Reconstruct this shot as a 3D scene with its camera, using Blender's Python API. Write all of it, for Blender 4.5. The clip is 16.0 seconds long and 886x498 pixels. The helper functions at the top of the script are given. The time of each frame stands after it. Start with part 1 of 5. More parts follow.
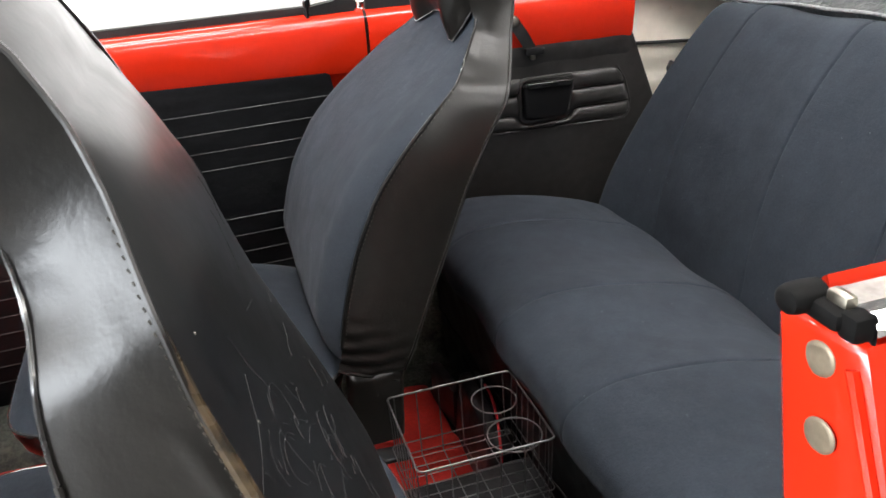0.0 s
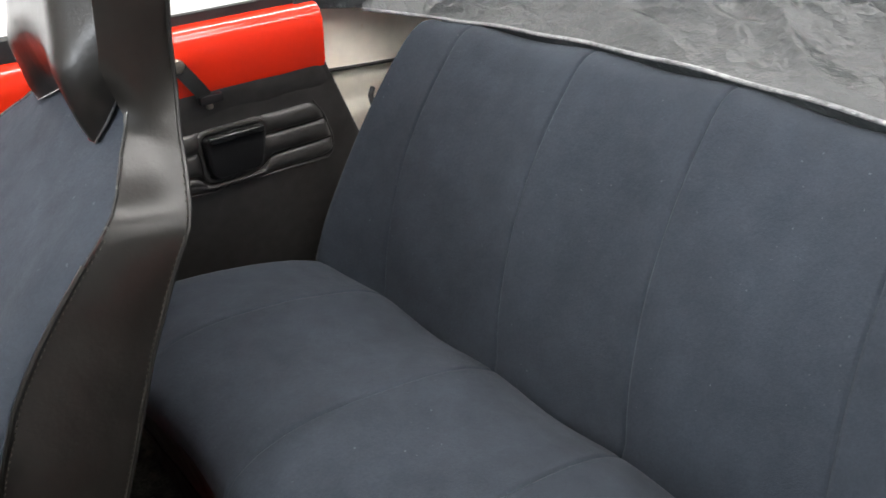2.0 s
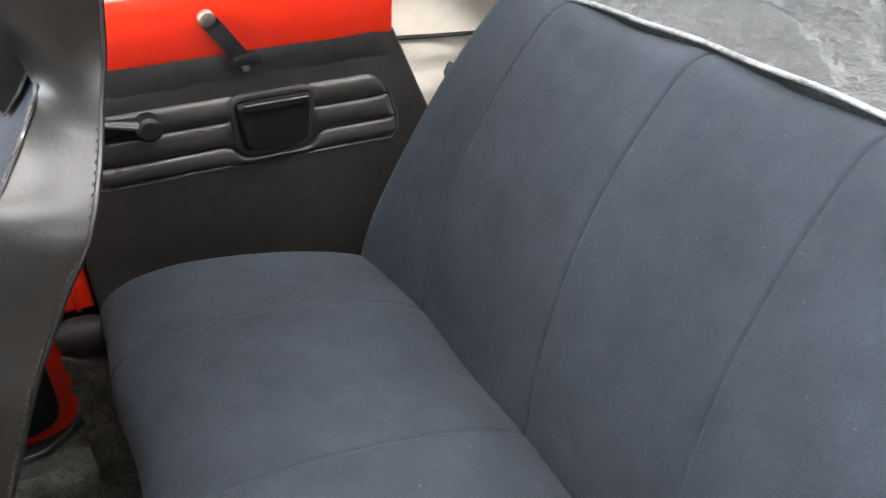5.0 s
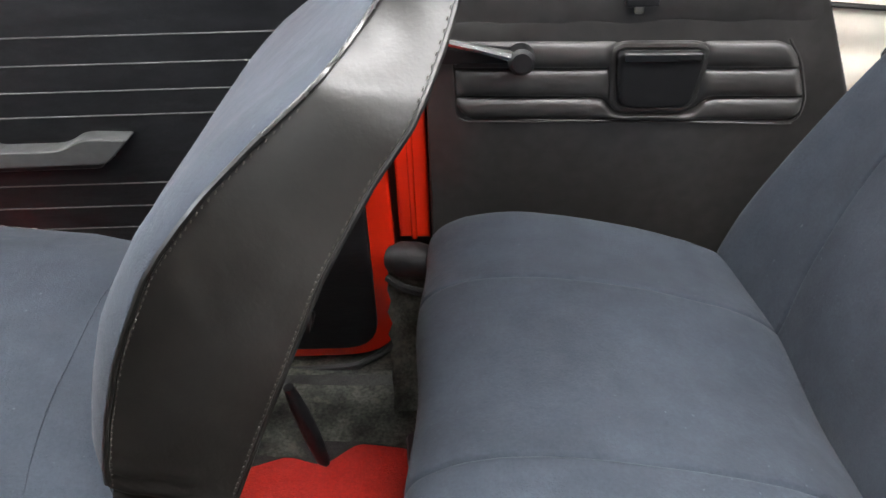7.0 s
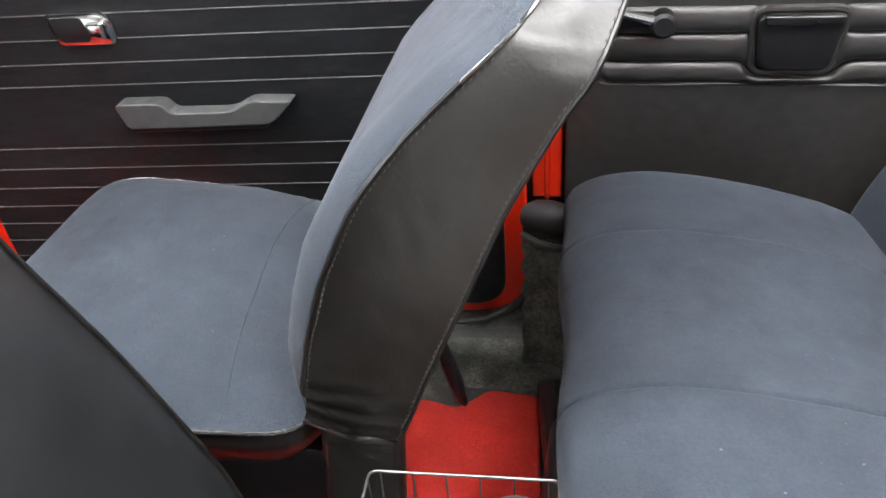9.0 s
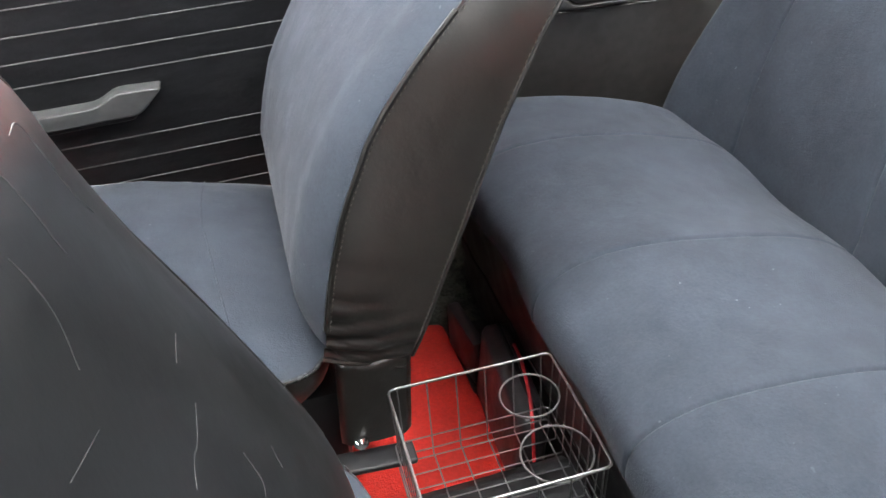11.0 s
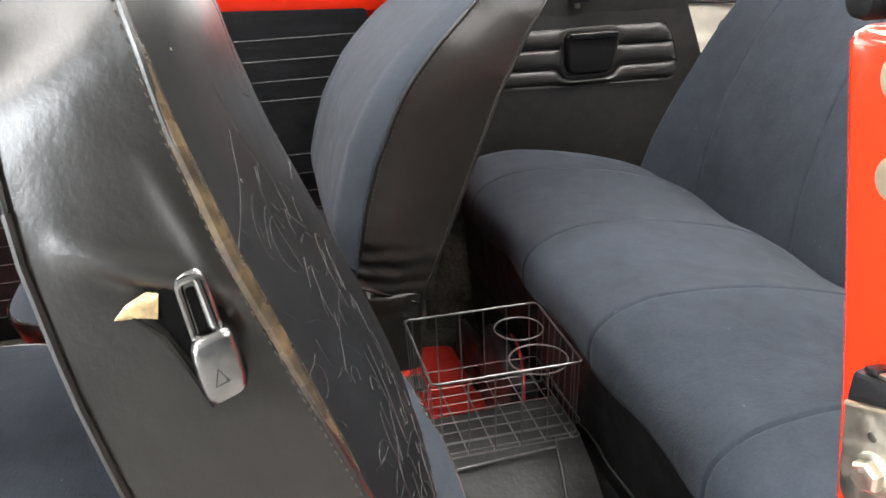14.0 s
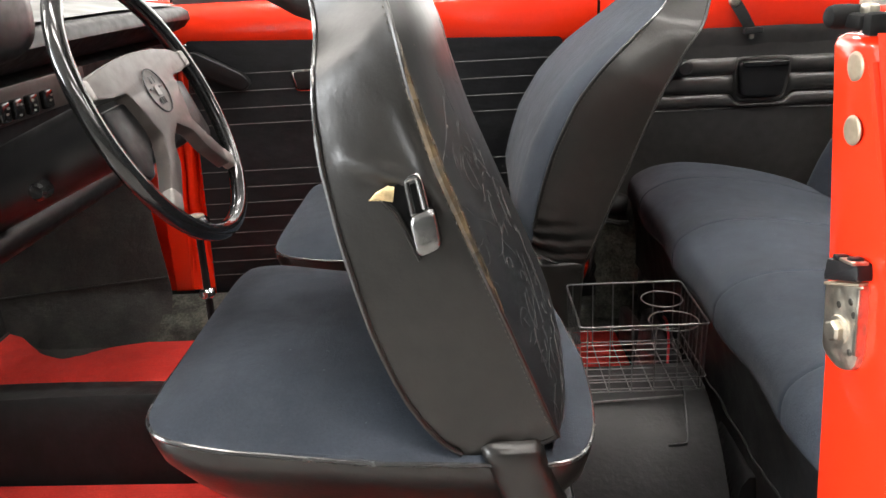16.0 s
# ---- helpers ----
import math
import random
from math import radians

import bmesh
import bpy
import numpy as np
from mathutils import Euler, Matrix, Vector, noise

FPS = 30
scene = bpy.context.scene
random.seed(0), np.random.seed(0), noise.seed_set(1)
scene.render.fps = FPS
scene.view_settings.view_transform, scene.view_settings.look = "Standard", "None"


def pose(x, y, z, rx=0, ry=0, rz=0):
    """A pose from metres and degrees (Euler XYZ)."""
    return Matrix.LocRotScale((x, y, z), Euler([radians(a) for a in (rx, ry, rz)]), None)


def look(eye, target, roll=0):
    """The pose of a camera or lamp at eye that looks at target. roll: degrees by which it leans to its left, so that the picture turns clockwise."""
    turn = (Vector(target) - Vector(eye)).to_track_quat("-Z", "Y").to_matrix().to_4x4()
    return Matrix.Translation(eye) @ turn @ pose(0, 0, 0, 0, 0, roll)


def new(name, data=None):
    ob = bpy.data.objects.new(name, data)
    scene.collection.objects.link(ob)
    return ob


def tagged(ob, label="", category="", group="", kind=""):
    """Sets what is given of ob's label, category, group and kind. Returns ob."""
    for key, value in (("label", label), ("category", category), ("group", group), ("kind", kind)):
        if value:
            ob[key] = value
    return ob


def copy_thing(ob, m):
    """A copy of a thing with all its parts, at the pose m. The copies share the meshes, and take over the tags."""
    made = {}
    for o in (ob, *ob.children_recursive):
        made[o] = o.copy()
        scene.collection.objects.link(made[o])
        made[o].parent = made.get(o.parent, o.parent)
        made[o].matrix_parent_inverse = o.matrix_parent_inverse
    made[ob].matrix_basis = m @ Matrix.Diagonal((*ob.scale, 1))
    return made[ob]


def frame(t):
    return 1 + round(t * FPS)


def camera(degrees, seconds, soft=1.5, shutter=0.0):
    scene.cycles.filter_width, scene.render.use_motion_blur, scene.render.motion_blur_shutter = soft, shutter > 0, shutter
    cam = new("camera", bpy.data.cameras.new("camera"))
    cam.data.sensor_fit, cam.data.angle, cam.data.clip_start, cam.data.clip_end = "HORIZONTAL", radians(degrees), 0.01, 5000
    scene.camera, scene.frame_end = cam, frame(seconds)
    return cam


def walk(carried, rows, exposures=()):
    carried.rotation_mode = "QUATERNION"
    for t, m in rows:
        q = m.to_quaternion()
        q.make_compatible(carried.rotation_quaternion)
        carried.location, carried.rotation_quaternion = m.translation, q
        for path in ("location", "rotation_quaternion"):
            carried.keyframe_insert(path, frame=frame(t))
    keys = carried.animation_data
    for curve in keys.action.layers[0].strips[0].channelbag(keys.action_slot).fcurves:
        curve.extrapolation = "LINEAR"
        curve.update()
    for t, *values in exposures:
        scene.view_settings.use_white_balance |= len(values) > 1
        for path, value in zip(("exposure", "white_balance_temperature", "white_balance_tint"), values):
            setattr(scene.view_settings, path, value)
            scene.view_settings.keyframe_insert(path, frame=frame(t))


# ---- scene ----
cam = camera(57.0, 16.0, shutter=0.15)
PATH = [
    (0, (-0.175, -0.494, 1.263), (0.307, 1.247, 0.405), -4.0),
    (0.5, (-0.119, -0.405, 1.305), (0.433, 1.294, 0.405), -3.9),
    (1, (-0.098, -0.318, 1.325), (0.58, 1.322, 0.401), -3.4),
    (1.5, (-0.067, -0.224, 1.361), (0.813, 1.281, 0.382), -2.8),
    (2, (-0.023, -0.158, 1.342), (1.054, 1.203, 0.349), -2.5),
    (2.5, (0.022, -0.137, 1.346), (1.19, 1.132, 0.333), -1.0),
    (3, (0.081, -0.106, 1.316), (1.27, 1.145, 0.306), -1.1),
    (3.2, (0.103, -0.093, 1.303), (1.287, 1.167, 0.297), -1.3),
    (5.3, (0.261, -0.013, 1.288), (0.904, 1.541, 0.204), -0.5),
    (5.5, (0.265, -0.007, 1.266), (0.825, 1.586, 0.194), -0.8),
    (6, (0.303, 0.03, 1.206), (0.607, 1.709, 0.163), -1.0),
    (6.5, (0.304, 0.05, 1.187), (0.407, 1.75, 0.139), -1.7),
    (7, (0.29, 0.077, 1.175), (0.233, 1.771, 0.112), -1.4),
    (7.5, (0.28, 0.073, 1.174), (0.095, 1.752, 0.104), -2.0),
    (8, (0.264, 0.067, 1.174), (-0.015, 1.729, 0.097), -2.6),
    (8.2, (0.264, 0.044, 1.178), (-0.058, 1.702, 0.107), -3.4),
    (10.3, (0.035, -0.059, 1.202), (0.071, 1.563, 0.032), -6.3),
    (10.5, (0.0, -0.077, 1.206), (0.138, 1.535, 0.03), -5.5),
    (11, (-0.071, -0.128, 1.199), (0.298, 1.462, 0.044), -4.1),
    (11.5, (-0.096, -0.162, 1.159), (0.395, 1.43, 0.053), -3.9),
    (12, (-0.102, -0.223, 1.124), (0.441, 1.402, 0.092), -3.6),
    (12.5, (-0.134, -0.272, 1.115), (0.474, 1.357, 0.129), -1.8),
    (13, (-0.147, -0.343, 1.078), (0.453, 1.34, 0.18), -1.8),
    (13.5, (-0.154, -0.419, 1.067), (0.365, 1.322, 0.231), -2.1),
    (14, (-0.167, -0.507, 1.056), (0.236, 1.297, 0.291), -2.3),
    (14.5, (-0.171, -0.596, 1.047), (0.093, 1.255, 0.337), -2.3),
    (15, (-0.185, -0.698, 1.048), (-0.045, 1.179, 0.371), -2.0),
    (15.5, (-0.172, -0.776, 1.055), (-0.153, 1.108, 0.387), -2.5),
    (16, (-0.161, -0.84, 1.064), (-0.233, 1.045, 0.401), -3.0),
]
EXPOSURES = [(0, 0.15, 6500, 10), (0.5, -0.08, 6500, 10), (1, 0.10, 6500, 10), (1.5, 0.10, 6500, 10), (2.5, 0.42, 6450, 10), (3, 0.56, 6450, 10), (5.5, 0.88, 6350, 10), (7.5, 1.30, 6300, 10), (11, 1.52, 6300, 10), (12.5, 1.50, 6400, 10), (13.5, 1.2, 6550, 10), (14, 0.98, 6600, 10), (16, 0.62, 6750, 10)]
walk(cam, [(t, look(e, a, r)) for t, e, a, r in PATH], EXPOSURES)

# ---- world and light ----
world = bpy.data.worlds.new("world")
scene.world = world
world.use_nodes = True
bg = world.node_tree.nodes["Background"]
bg.inputs["Color"].default_value = (0.95, 0.97, 1.0, 1)
bg.inputs["Strength"].default_value = 0.25


# ---- materials ----
def mat(name, color, rough=0.5, metal=0.0, var=0.15, scale=6.0, fine=120.0, bump=0.0, bump_scale=200.0,
        coat=0.0, sheen=0.0, stain=None, stain_at=0.6, stain_scale=4.0, crease=None, lint=None, spec=0.5, stretch=(1, 1, 1), rough_var=0.1):
    """A procedural surface: colour varied at two scales, roughness varied, fine relief."""
    m = bpy.data.materials.new(name)
    m.use_nodes = True
    nt = m.node_tree
    b = nt.nodes["Principled BSDF"]
    co = nt.nodes.new("ShaderNodeTexCoord")
    mp = nt.nodes.new("ShaderNodeMapping")
    mp.inputs["Scale"].default_value = stretch
    nt.links.new(co.outputs["Object"], mp.inputs["Vector"])

    def noise_tex(s, d=4.0, r=0.55):
        n = nt.nodes.new("ShaderNodeTexNoise")
        n.inputs["Scale"].default_value, n.inputs["Detail"].default_value, n.inputs["Roughness"].default_value = s, d, r
        nt.links.new(mp.outputs["Vector"], n.inputs["Vector"])
        return n.outputs["Fac"]

    def ramp(fac, lo, hi, a, z):
        r = nt.nodes.new("ShaderNodeMapRange")
        r.inputs["From Min"].default_value, r.inputs["From Max"].default_value = lo, hi
        r.inputs["To Min"].default_value, r.inputs["To Max"].default_value = a, z
        nt.links.new(fac, r.inputs["Value"])
        return r.outputs["Result"]

    def math2(op, a, c):
        n = nt.nodes.new("ShaderNodeMath")
        n.operation = op
        for i, v in enumerate((a, c)):
            if isinstance(v, (int, float)):
                n.inputs[i].default_value = v
            else:
                nt.links.new(v, n.inputs[i])
        return n.outputs[0]

    big, small = noise_tex(scale), noise_tex(fine, 2.0)
    gain = math2("MULTIPLY", ramp(big, 0.3, 0.7, 1 - var, 1 + var), ramp(small, 0.3, 0.7, 1 - var * 0.7, 1 + var * 0.7))
    hsv = nt.nodes.new("ShaderNodeHueSaturation")
    hsv.inputs["Color"].default_value = (*color, 1)
    nt.links.new(gain, hsv.inputs["Value"])
    out = hsv.outputs["Color"]
    if stain:
        mix = nt.nodes.new("ShaderNodeMixRGB")
        mix.inputs["Color2"].default_value = (*stain, 1)
        nt.links.new(ramp(noise_tex(stain_scale, 5.0, 0.6), stain_at, stain_at + 0.12, 0, 0.8), mix.inputs["Fac"])
        nt.links.new(out, mix.inputs["Color1"])
        out = mix.outputs["Color"]
    if lint:
        mix = nt.nodes.new("ShaderNodeMixRGB")
        mix.inputs["Color2"].default_value = (0.22, 0.23, 0.25, 1)
        nt.links.new(math2("MULTIPLY", ramp(noise_tex(lint, 1.0), 0.768, 0.785, 0, 0.26), ramp(noise_tex(7.0, 2.0), 0.42, 0.58, 0.1, 1)), mix.inputs["Fac"])
        nt.links.new(out, mix.inputs["Color1"])
        out = mix.outputs["Color"]
    nt.links.new(out, b.inputs["Base Color"])
    floor_r = 0.29 if rough >= 0.29 else 0.02
    nt.links.new(ramp(noise_tex(scale * 2.3), 0.3, 0.7, max(floor_r, rough - rough_var), min(1, rough + rough_var)), b.inputs["Roughness"])
    b.inputs["Metallic"].default_value = metal
    b.inputs["Coat Weight"].default_value = coat
    b.inputs["Coat Roughness"].default_value = 0.06
    b.inputs["Sheen Weight"].default_value = sheen
    b.inputs["Sheen Roughness"].default_value = 0.4
    b.inputs["Specular IOR Level"].default_value = spec
    if bump:
        bp = nt.nodes.new("ShaderNodeBump")
        bp.inputs["Strength"].default_value = bump
        bp.inputs["Distance"].default_value = 0.002
        height = math2("ADD", noise_tex(bump_scale, 3.0), math2("MULTIPLY", noise_tex(bump_scale * 0.12, 3.0), 1.5))
        if crease:
            height = math2("MULTIPLY", height, 1.0)
            for s, k in ((crease, 3.0), (crease * 2.7, 0.8)):
                ridge = math2("ABSOLUTE", math2("SUBTRACT", noise_tex(s, 2.0, 0.5), 0.5), 0)
                height = math2("ADD", height, ramp(ridge, 0.0, 0.2, k, 0))
        nt.links.new(height, bp.inputs["Height"])
        nt.links.new(bp.outputs["Normal"], b.inputs["Normal"])
    return m


RED = mat("red_paint", (0.80, 0.030, 0.008), 0.2, coat=0.7, var=0.02, scale=2, rough_var=0.04)
FABRIC = mat("seat_fabric", (0.0295, 0.0368, 0.048), 0.9, var=0.14, scale=13, fine=240, bump=0.35, bump_scale=420, sheen=0.06, spec=0.2, lint=130)
VINYL = mat("black_vinyl", (0.0100, 0.0092, 0.0080), 0.31, var=0.3, scale=9, fine=45, bump=0.13, bump_scale=190, spec=0.5, rough_var=0.02)
SEAL = mat("matte_seal", (0.005, 0.005, 0.005), 0.7, var=0.2, scale=20, fine=40, spec=0.12)
CASE = mat("soft_case", (0.032, 0.032, 0.034), 0.4, var=0.15, scale=12, fine=60, bump=0.2, bump_scale=150)
# Shade inside openings, put into a near-black colour.
HOLE = mat("hollow_shade", (0.004, 0.004, 0.004), 0.95, spec=0.05)
VINYL_BACK = mat("scuffed_vinyl", (0.0095, 0.0102, 0.0108), 0.36, var=0.18, scale=7, fine=40, bump=0.08, bump_scale=110, spec=0.6, rough_var=0.05)
PANEL = mat("door_panel_vinyl", (0.0120, 0.0124, 0.0140), 0.5, var=0.28, scale=7, fine=40, bump=0.35, bump_scale=90, spec=0.25, stain=(0.020, 0.0205, 0.022), stain_at=0.60, stain_scale=16, stretch=(0.5, 1, 1.4))
SKIRT = mat("bench_skirt_vinyl", (0.012, 0.012, 0.0125), 0.5, var=0.25, scale=8, fine=40, bump=0.2, bump_scale=110, spec=0.35)
PANEL_REAR = mat("brown_black_vinyl", (0.0325, 0.0310, 0.0297), 0.31, var=0.25, scale=5, fine=40, bump=0.15, bump_scale=90, spec=0.6)
# Brown wear and the warm highlight of the padded edge, both in one colour.
WORN_GLINT = mat("worn_highlight_vinyl", (0.078, 0.056, 0.031), 0.25, var=0.35, scale=14, fine=60, stain=(0.016, 0.014, 0.012), stain_at=0.48, stain_scale=26, spec=0.6)
SCUFF = mat("scuffed_grey", (0.019, 0.020, 0.021), 0.5, var=0.5, scale=60)
CHIP = mat("chipped_white", (0.20, 0.19, 0.165), 0.6)
STRIP = mat("welt_line", (0.085, 0.085, 0.082), 0.5, var=0.25, scale=30)
PIPING = mat("glossy_piping", (0.035, 0.035, 0.035), 0.22, var=0.2, scale=30, coat=0.5)
THREAD = mat("sewing_thread", (0.060, 0.055, 0.047), 0.7, var=0.2, scale=60)
# Far paler than the cover: the hem's highlight is put into this colour.
HEM = mat("hem_highlight_vinyl", (0.22, 0.225, 0.23), 0.33, var=0.3, scale=30, bump=0.3, bump_scale=160, crease=60, spec=0.6)
DARK = mat("black_plastic", (0.010, 0.010, 0.0108), 0.42, var=0.1, scale=20, fine=60, bump=0.05, bump_scale=200, spec=0.3)
RUBBER = mat("black_rubber", (0.018, 0.018, 0.018), 0.6, var=0.2, scale=10, bump=0.2, bump_scale=150)
TUNNEL = mat("tunnel_rubber", (0.013, 0.013, 0.0136), 0.46, var=0.3, scale=9, fine=40, bump=0.4, bump_scale=110, spec=0.22)
SILL_CARPET = mat("sill_carpet", (0.050, 0.052, 0.043), 0.95, var=0.7, scale=22, fine=150, bump=1.0, bump_scale=200, stain=(0.105, 0.105, 0.082), stain_at=0.55, stain_scale=34)
CARPET = mat("grey_carpet", (0.032, 0.032, 0.030), 0.95, var=0.45, scale=12, fine=260, bump=0.9, bump_scale=380, stain=(0.062, 0.060, 0.050), stain_at=0.58, stain_scale=9)
MAT_RED = mat("red_carpet", (0.56, 0.026, 0.017), 0.95, var=0.15, scale=9, fine=200, bump=0.8, bump_scale=300)
COVER = mat("hood_cover_vinyl", (0.032, 0.036, 0.038), 0.30, var=0.2, scale=5, fine=60, bump=0.7, bump_scale=260, crease=16, spec=0.75, stretch=(1.2, 0.7, 1.0), rough_var=0.06)
CREAM = mat("cream_metal", (0.92, 0.87, 0.75), 0.4, var=0.05, scale=5, fine=40, stain=(0.62, 0.40, 0.16), stain_at=0.62, stain_scale=9)
GREY_METAL = mat("grey_channel", (0.30, 0.28, 0.26), 0.4, metal=0.6, var=0.3, scale=20, stain=(0.3, 0.16, 0.05), stain_at=0.62, stain_scale=30)
CHROME = mat("chrome", (0.66, 0.66, 0.65), 0.13, metal=1, var=0.08, scale=20, rough_var=0.06)
LATCH = mat("worn_chrome", (0.19, 0.19, 0.187), 0.22, metal=1, var=0.1, scale=60, rough_var=0.05)
WORN_METAL = mat("dark_screw", (0.16, 0.15, 0.13), 0.4, metal=1, var=0.3, scale=60)
STEEL = mat("dull_zinc", (0.52, 0.48, 0.40), 0.38, metal=1, var=0.2, scale=40, rough_var=0.12)
PLUG = mat("dull_brass", (0.32, 0.265, 0.19), 0.5, metal=0.6, var=0.15, scale=50)
WIRE = mat("dark_wire", (0.20, 0.20, 0.20), 0.3, metal=0.9, var=0.15, scale=60)
GREY = mat("grey_plastic", (0.066, 0.068, 0.068), 0.5, var=0.12, scale=20, fine=60, bump=0.1, bump_scale=200)
SWITCH = mat("switch_panel", (0.045, 0.036, 0.033), 0.45, var=0.1, scale=20)
CLIP = mat("pale_grey_plastic", (0.24, 0.225, 0.21), 0.4, var=0.1, scale=30)
HUB = mat("brown_grey_hub", (0.088, 0.076, 0.071), 0.42, var=0.1, scale=20)
GLOSS = mat("gloss_black", (0.012, 0.012, 0.012), 0.12, var=0.1, scale=20, coat=0.4)
DASH = mat("dash_top_sheen", (0.055, 0.055, 0.052), 0.45, var=0.06, scale=4, fine=20)
FOAM = mat("torn_foam", (0.55, 0.42, 0.22), 0.9, var=0.3, scale=60, bump=0.6, bump_scale=200)
FLOOR_W = mat("showroom_floor", (0.42, 0.41, 0.395), 0.35, var=0.04, scale=1.2, fine=8)
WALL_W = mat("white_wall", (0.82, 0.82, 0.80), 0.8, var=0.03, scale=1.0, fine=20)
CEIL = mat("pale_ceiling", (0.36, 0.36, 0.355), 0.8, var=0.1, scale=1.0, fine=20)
# South and east walls, out of view, darkened to hold back bounced light.
WALL_S = mat("darkened_south_wall", (0.16, 0.16, 0.157), 0.8, var=0.05, scale=1.0, fine=20)
WALL_G = mat("darkened_east_wall", (0.14, 0.14, 0.138), 0.7, var=0.05, scale=1.0, fine=20)
CORD = mat("red_cord", (0.6, 0.02, 0.03), 0.4, var=0.1, scale=30)


def glow(name, color, strength):
    m = bpy.data.materials.new(name)
    m.use_nodes = True
    b = m.node_tree.nodes["Principled BSDF"]
    b.inputs["Base Color"].default_value = (0.9, 0.9, 0.9, 1)
    b.inputs["Emission Color"].default_value = (*color, 1)
    b.inputs["Emission Strength"].default_value = strength
    return m


TUBE_LIGHT = glow("light_diffuser", (1.0, 0.97, 0.94), 20.0)
DAYLIGHT = glow("overcast_daylight", (1.0, 0.99, 0.97), 2.2)


# ---- mesh helpers ----
def mesh_of(bm, smooth=True):
    bmesh.ops.recalc_face_normals(bm, faces=bm.faces)
    me = bpy.data.meshes.new("mesh")
    bm.to_mesh(me)
    bm.free()
    if smooth:
        me.shade_smooth()
    return me


def part(name, bm, material, parent=None, label="", smooth=True, sharp=40):
    me = mesh_of(bm, False)
    me.materials.append(material)
    if smooth:
        me.shade_smooth()
        me.set_sharp_from_angle(angle=radians(sharp))
    ob = new(name, me)
    if parent is not None:
        ob.parent = parent
    if label:
        ob["label"] = label
    return ob


def thing(name, label, category, group="", kind="", at=None):
    ob = new(name)
    ob.empty_display_size = 0.05
    if at is not None:
        ob.matrix_basis = at
    return tagged(ob, label, category, group, kind)


def rings(secs, closed=True, cap=True, bm=None):
    """A skin over equal-length rows of points."""
    bm = bm or bmesh.new()
    vs = [[bm.verts.new(p) for p in s] for s in secs]
    n = len(secs[0])
    for a, b in zip(vs, vs[1:]):
        for i in range(n if closed else n - 1):
            j = (i + 1) % n
            bm.faces.new((a[i], a[j], b[j], b[i]))
    if closed and cap:
        bm.faces.new(vs[0][::-1])
        bm.faces.new(vs[-1])
    return bm


def sheet(fn, nu, nv, u0=0.0, u1=1.0, v0=0.0, v1=1.0):
    return rings([[fn(u0 + (u1 - u0) * i / nu, v0 + (v1 - v0) * j / nv) for j in range(nv + 1)] for i in range(nu + 1)], closed=False)


def tube(points, r, n=8, closed=False, bm=None):
    """A round bar along points; r is a number or one radius a point."""
    pts = [Vector(p) for p in points]
    rad = r if isinstance(r, (list, tuple)) else [r] * len(pts)
    secs, up = [], None
    m = len(pts)
    for i, p in enumerate(pts):
        a = pts[(i - 1) % m] if closed or i else p
        b = pts[(i + 1) % m] if closed or i < m - 1 else p
        d = (b - a).normalized()
        if up is None:
            up = Vector((0, 0, 1)) if abs(d.z) < 0.9 else Vector((1, 0, 0))
        side = d.cross(up).normalized()
        up = side.cross(d).normalized()
        secs.append([p + rad[i] * (math.cos(k * 2 * math.pi / n) * side + math.sin(k * 2 * math.pi / n) * up) for k in range(n)])
    if closed:
        secs.append(secs[0])
        bm = rings(secs, True, False, bm)
        bmesh.ops.remove_doubles(bm, verts=bm.verts, dist=1e-6)
        return bm
    return rings(secs, True, True, bm)


def box(c, s, bevel=0.004, seg=2, bm=None, m=None):
    b = bmesh.new()
    bmesh.ops.create_cube(b, size=1)
    for v in b.verts:
        v.co = Vector((v.co.x * s[0], v.co.y * s[1], v.co.z * s[2]))
    if bevel:
        bmesh.ops.bevel(b, geom=b.edges[:], offset=min(bevel, 0.45 * min(s)), segments=seg, affect="EDGES", profile=0.5)
    for v in b.verts:
        v.co = (m @ v.co if m else v.co) + Vector(c)
    if bm is None:
        return b
    me = bpy.data.meshes.new("tmp")
    b.to_mesh(me)
    b.free()
    bm.from_mesh(me)
    bpy.data.meshes.remove(me)
    return bm


def slab(outline, depth, bevel=0.003, seg=2):
    """An extruded outline: points are laid by the caller's 3D function f(a, b, d)."""
    poly, f = outline
    b = bmesh.new()
    lo = [b.verts.new((p[0], p[1], 0)) for p in poly]
    face = b.faces.new(lo)
    r = bmesh.ops.extrude_face_region(b, geom=[face])
    top = [v for v in r["geom"] if isinstance(v, bmesh.types.BMVert)]
    for v in top:
        v.co.z = depth
    if bevel:
        ed = [e for e in b.edges if all(v.co.z > depth * 0.5 for v in e.verts)]
        bmesh.ops.bevel(b, geom=ed, offset=bevel, segments=seg, affect="EDGES", profile=0.5)
    for v in b.verts:
        v.co = Vector(f(v.co.x, v.co.y, v.co.z))
    return b


def lathe(profile, n=24, m=None):
    """Turned about its own z: profile rows of radius, height."""
    bm = rings([[(r * math.cos(k * 2 * math.pi / n), r * math.sin(k * 2 * math.pi / n), h) for k in range(n)] for r, h in profile])
    if m:
        bmesh.ops.transform(bm, matrix=m, verts=bm.verts)
    return bm


def lerp(table, x):
    """Smooth reading of a small table of (x, value)."""
    if x <= table[0][0]:
        return table[0][1]
    for (a, p), (b, q) in zip(table, table[1:]):
        if x <= b:
            f = (x - a) / (b - a)
            return p + (q - p) * f
    return table[-1][1]


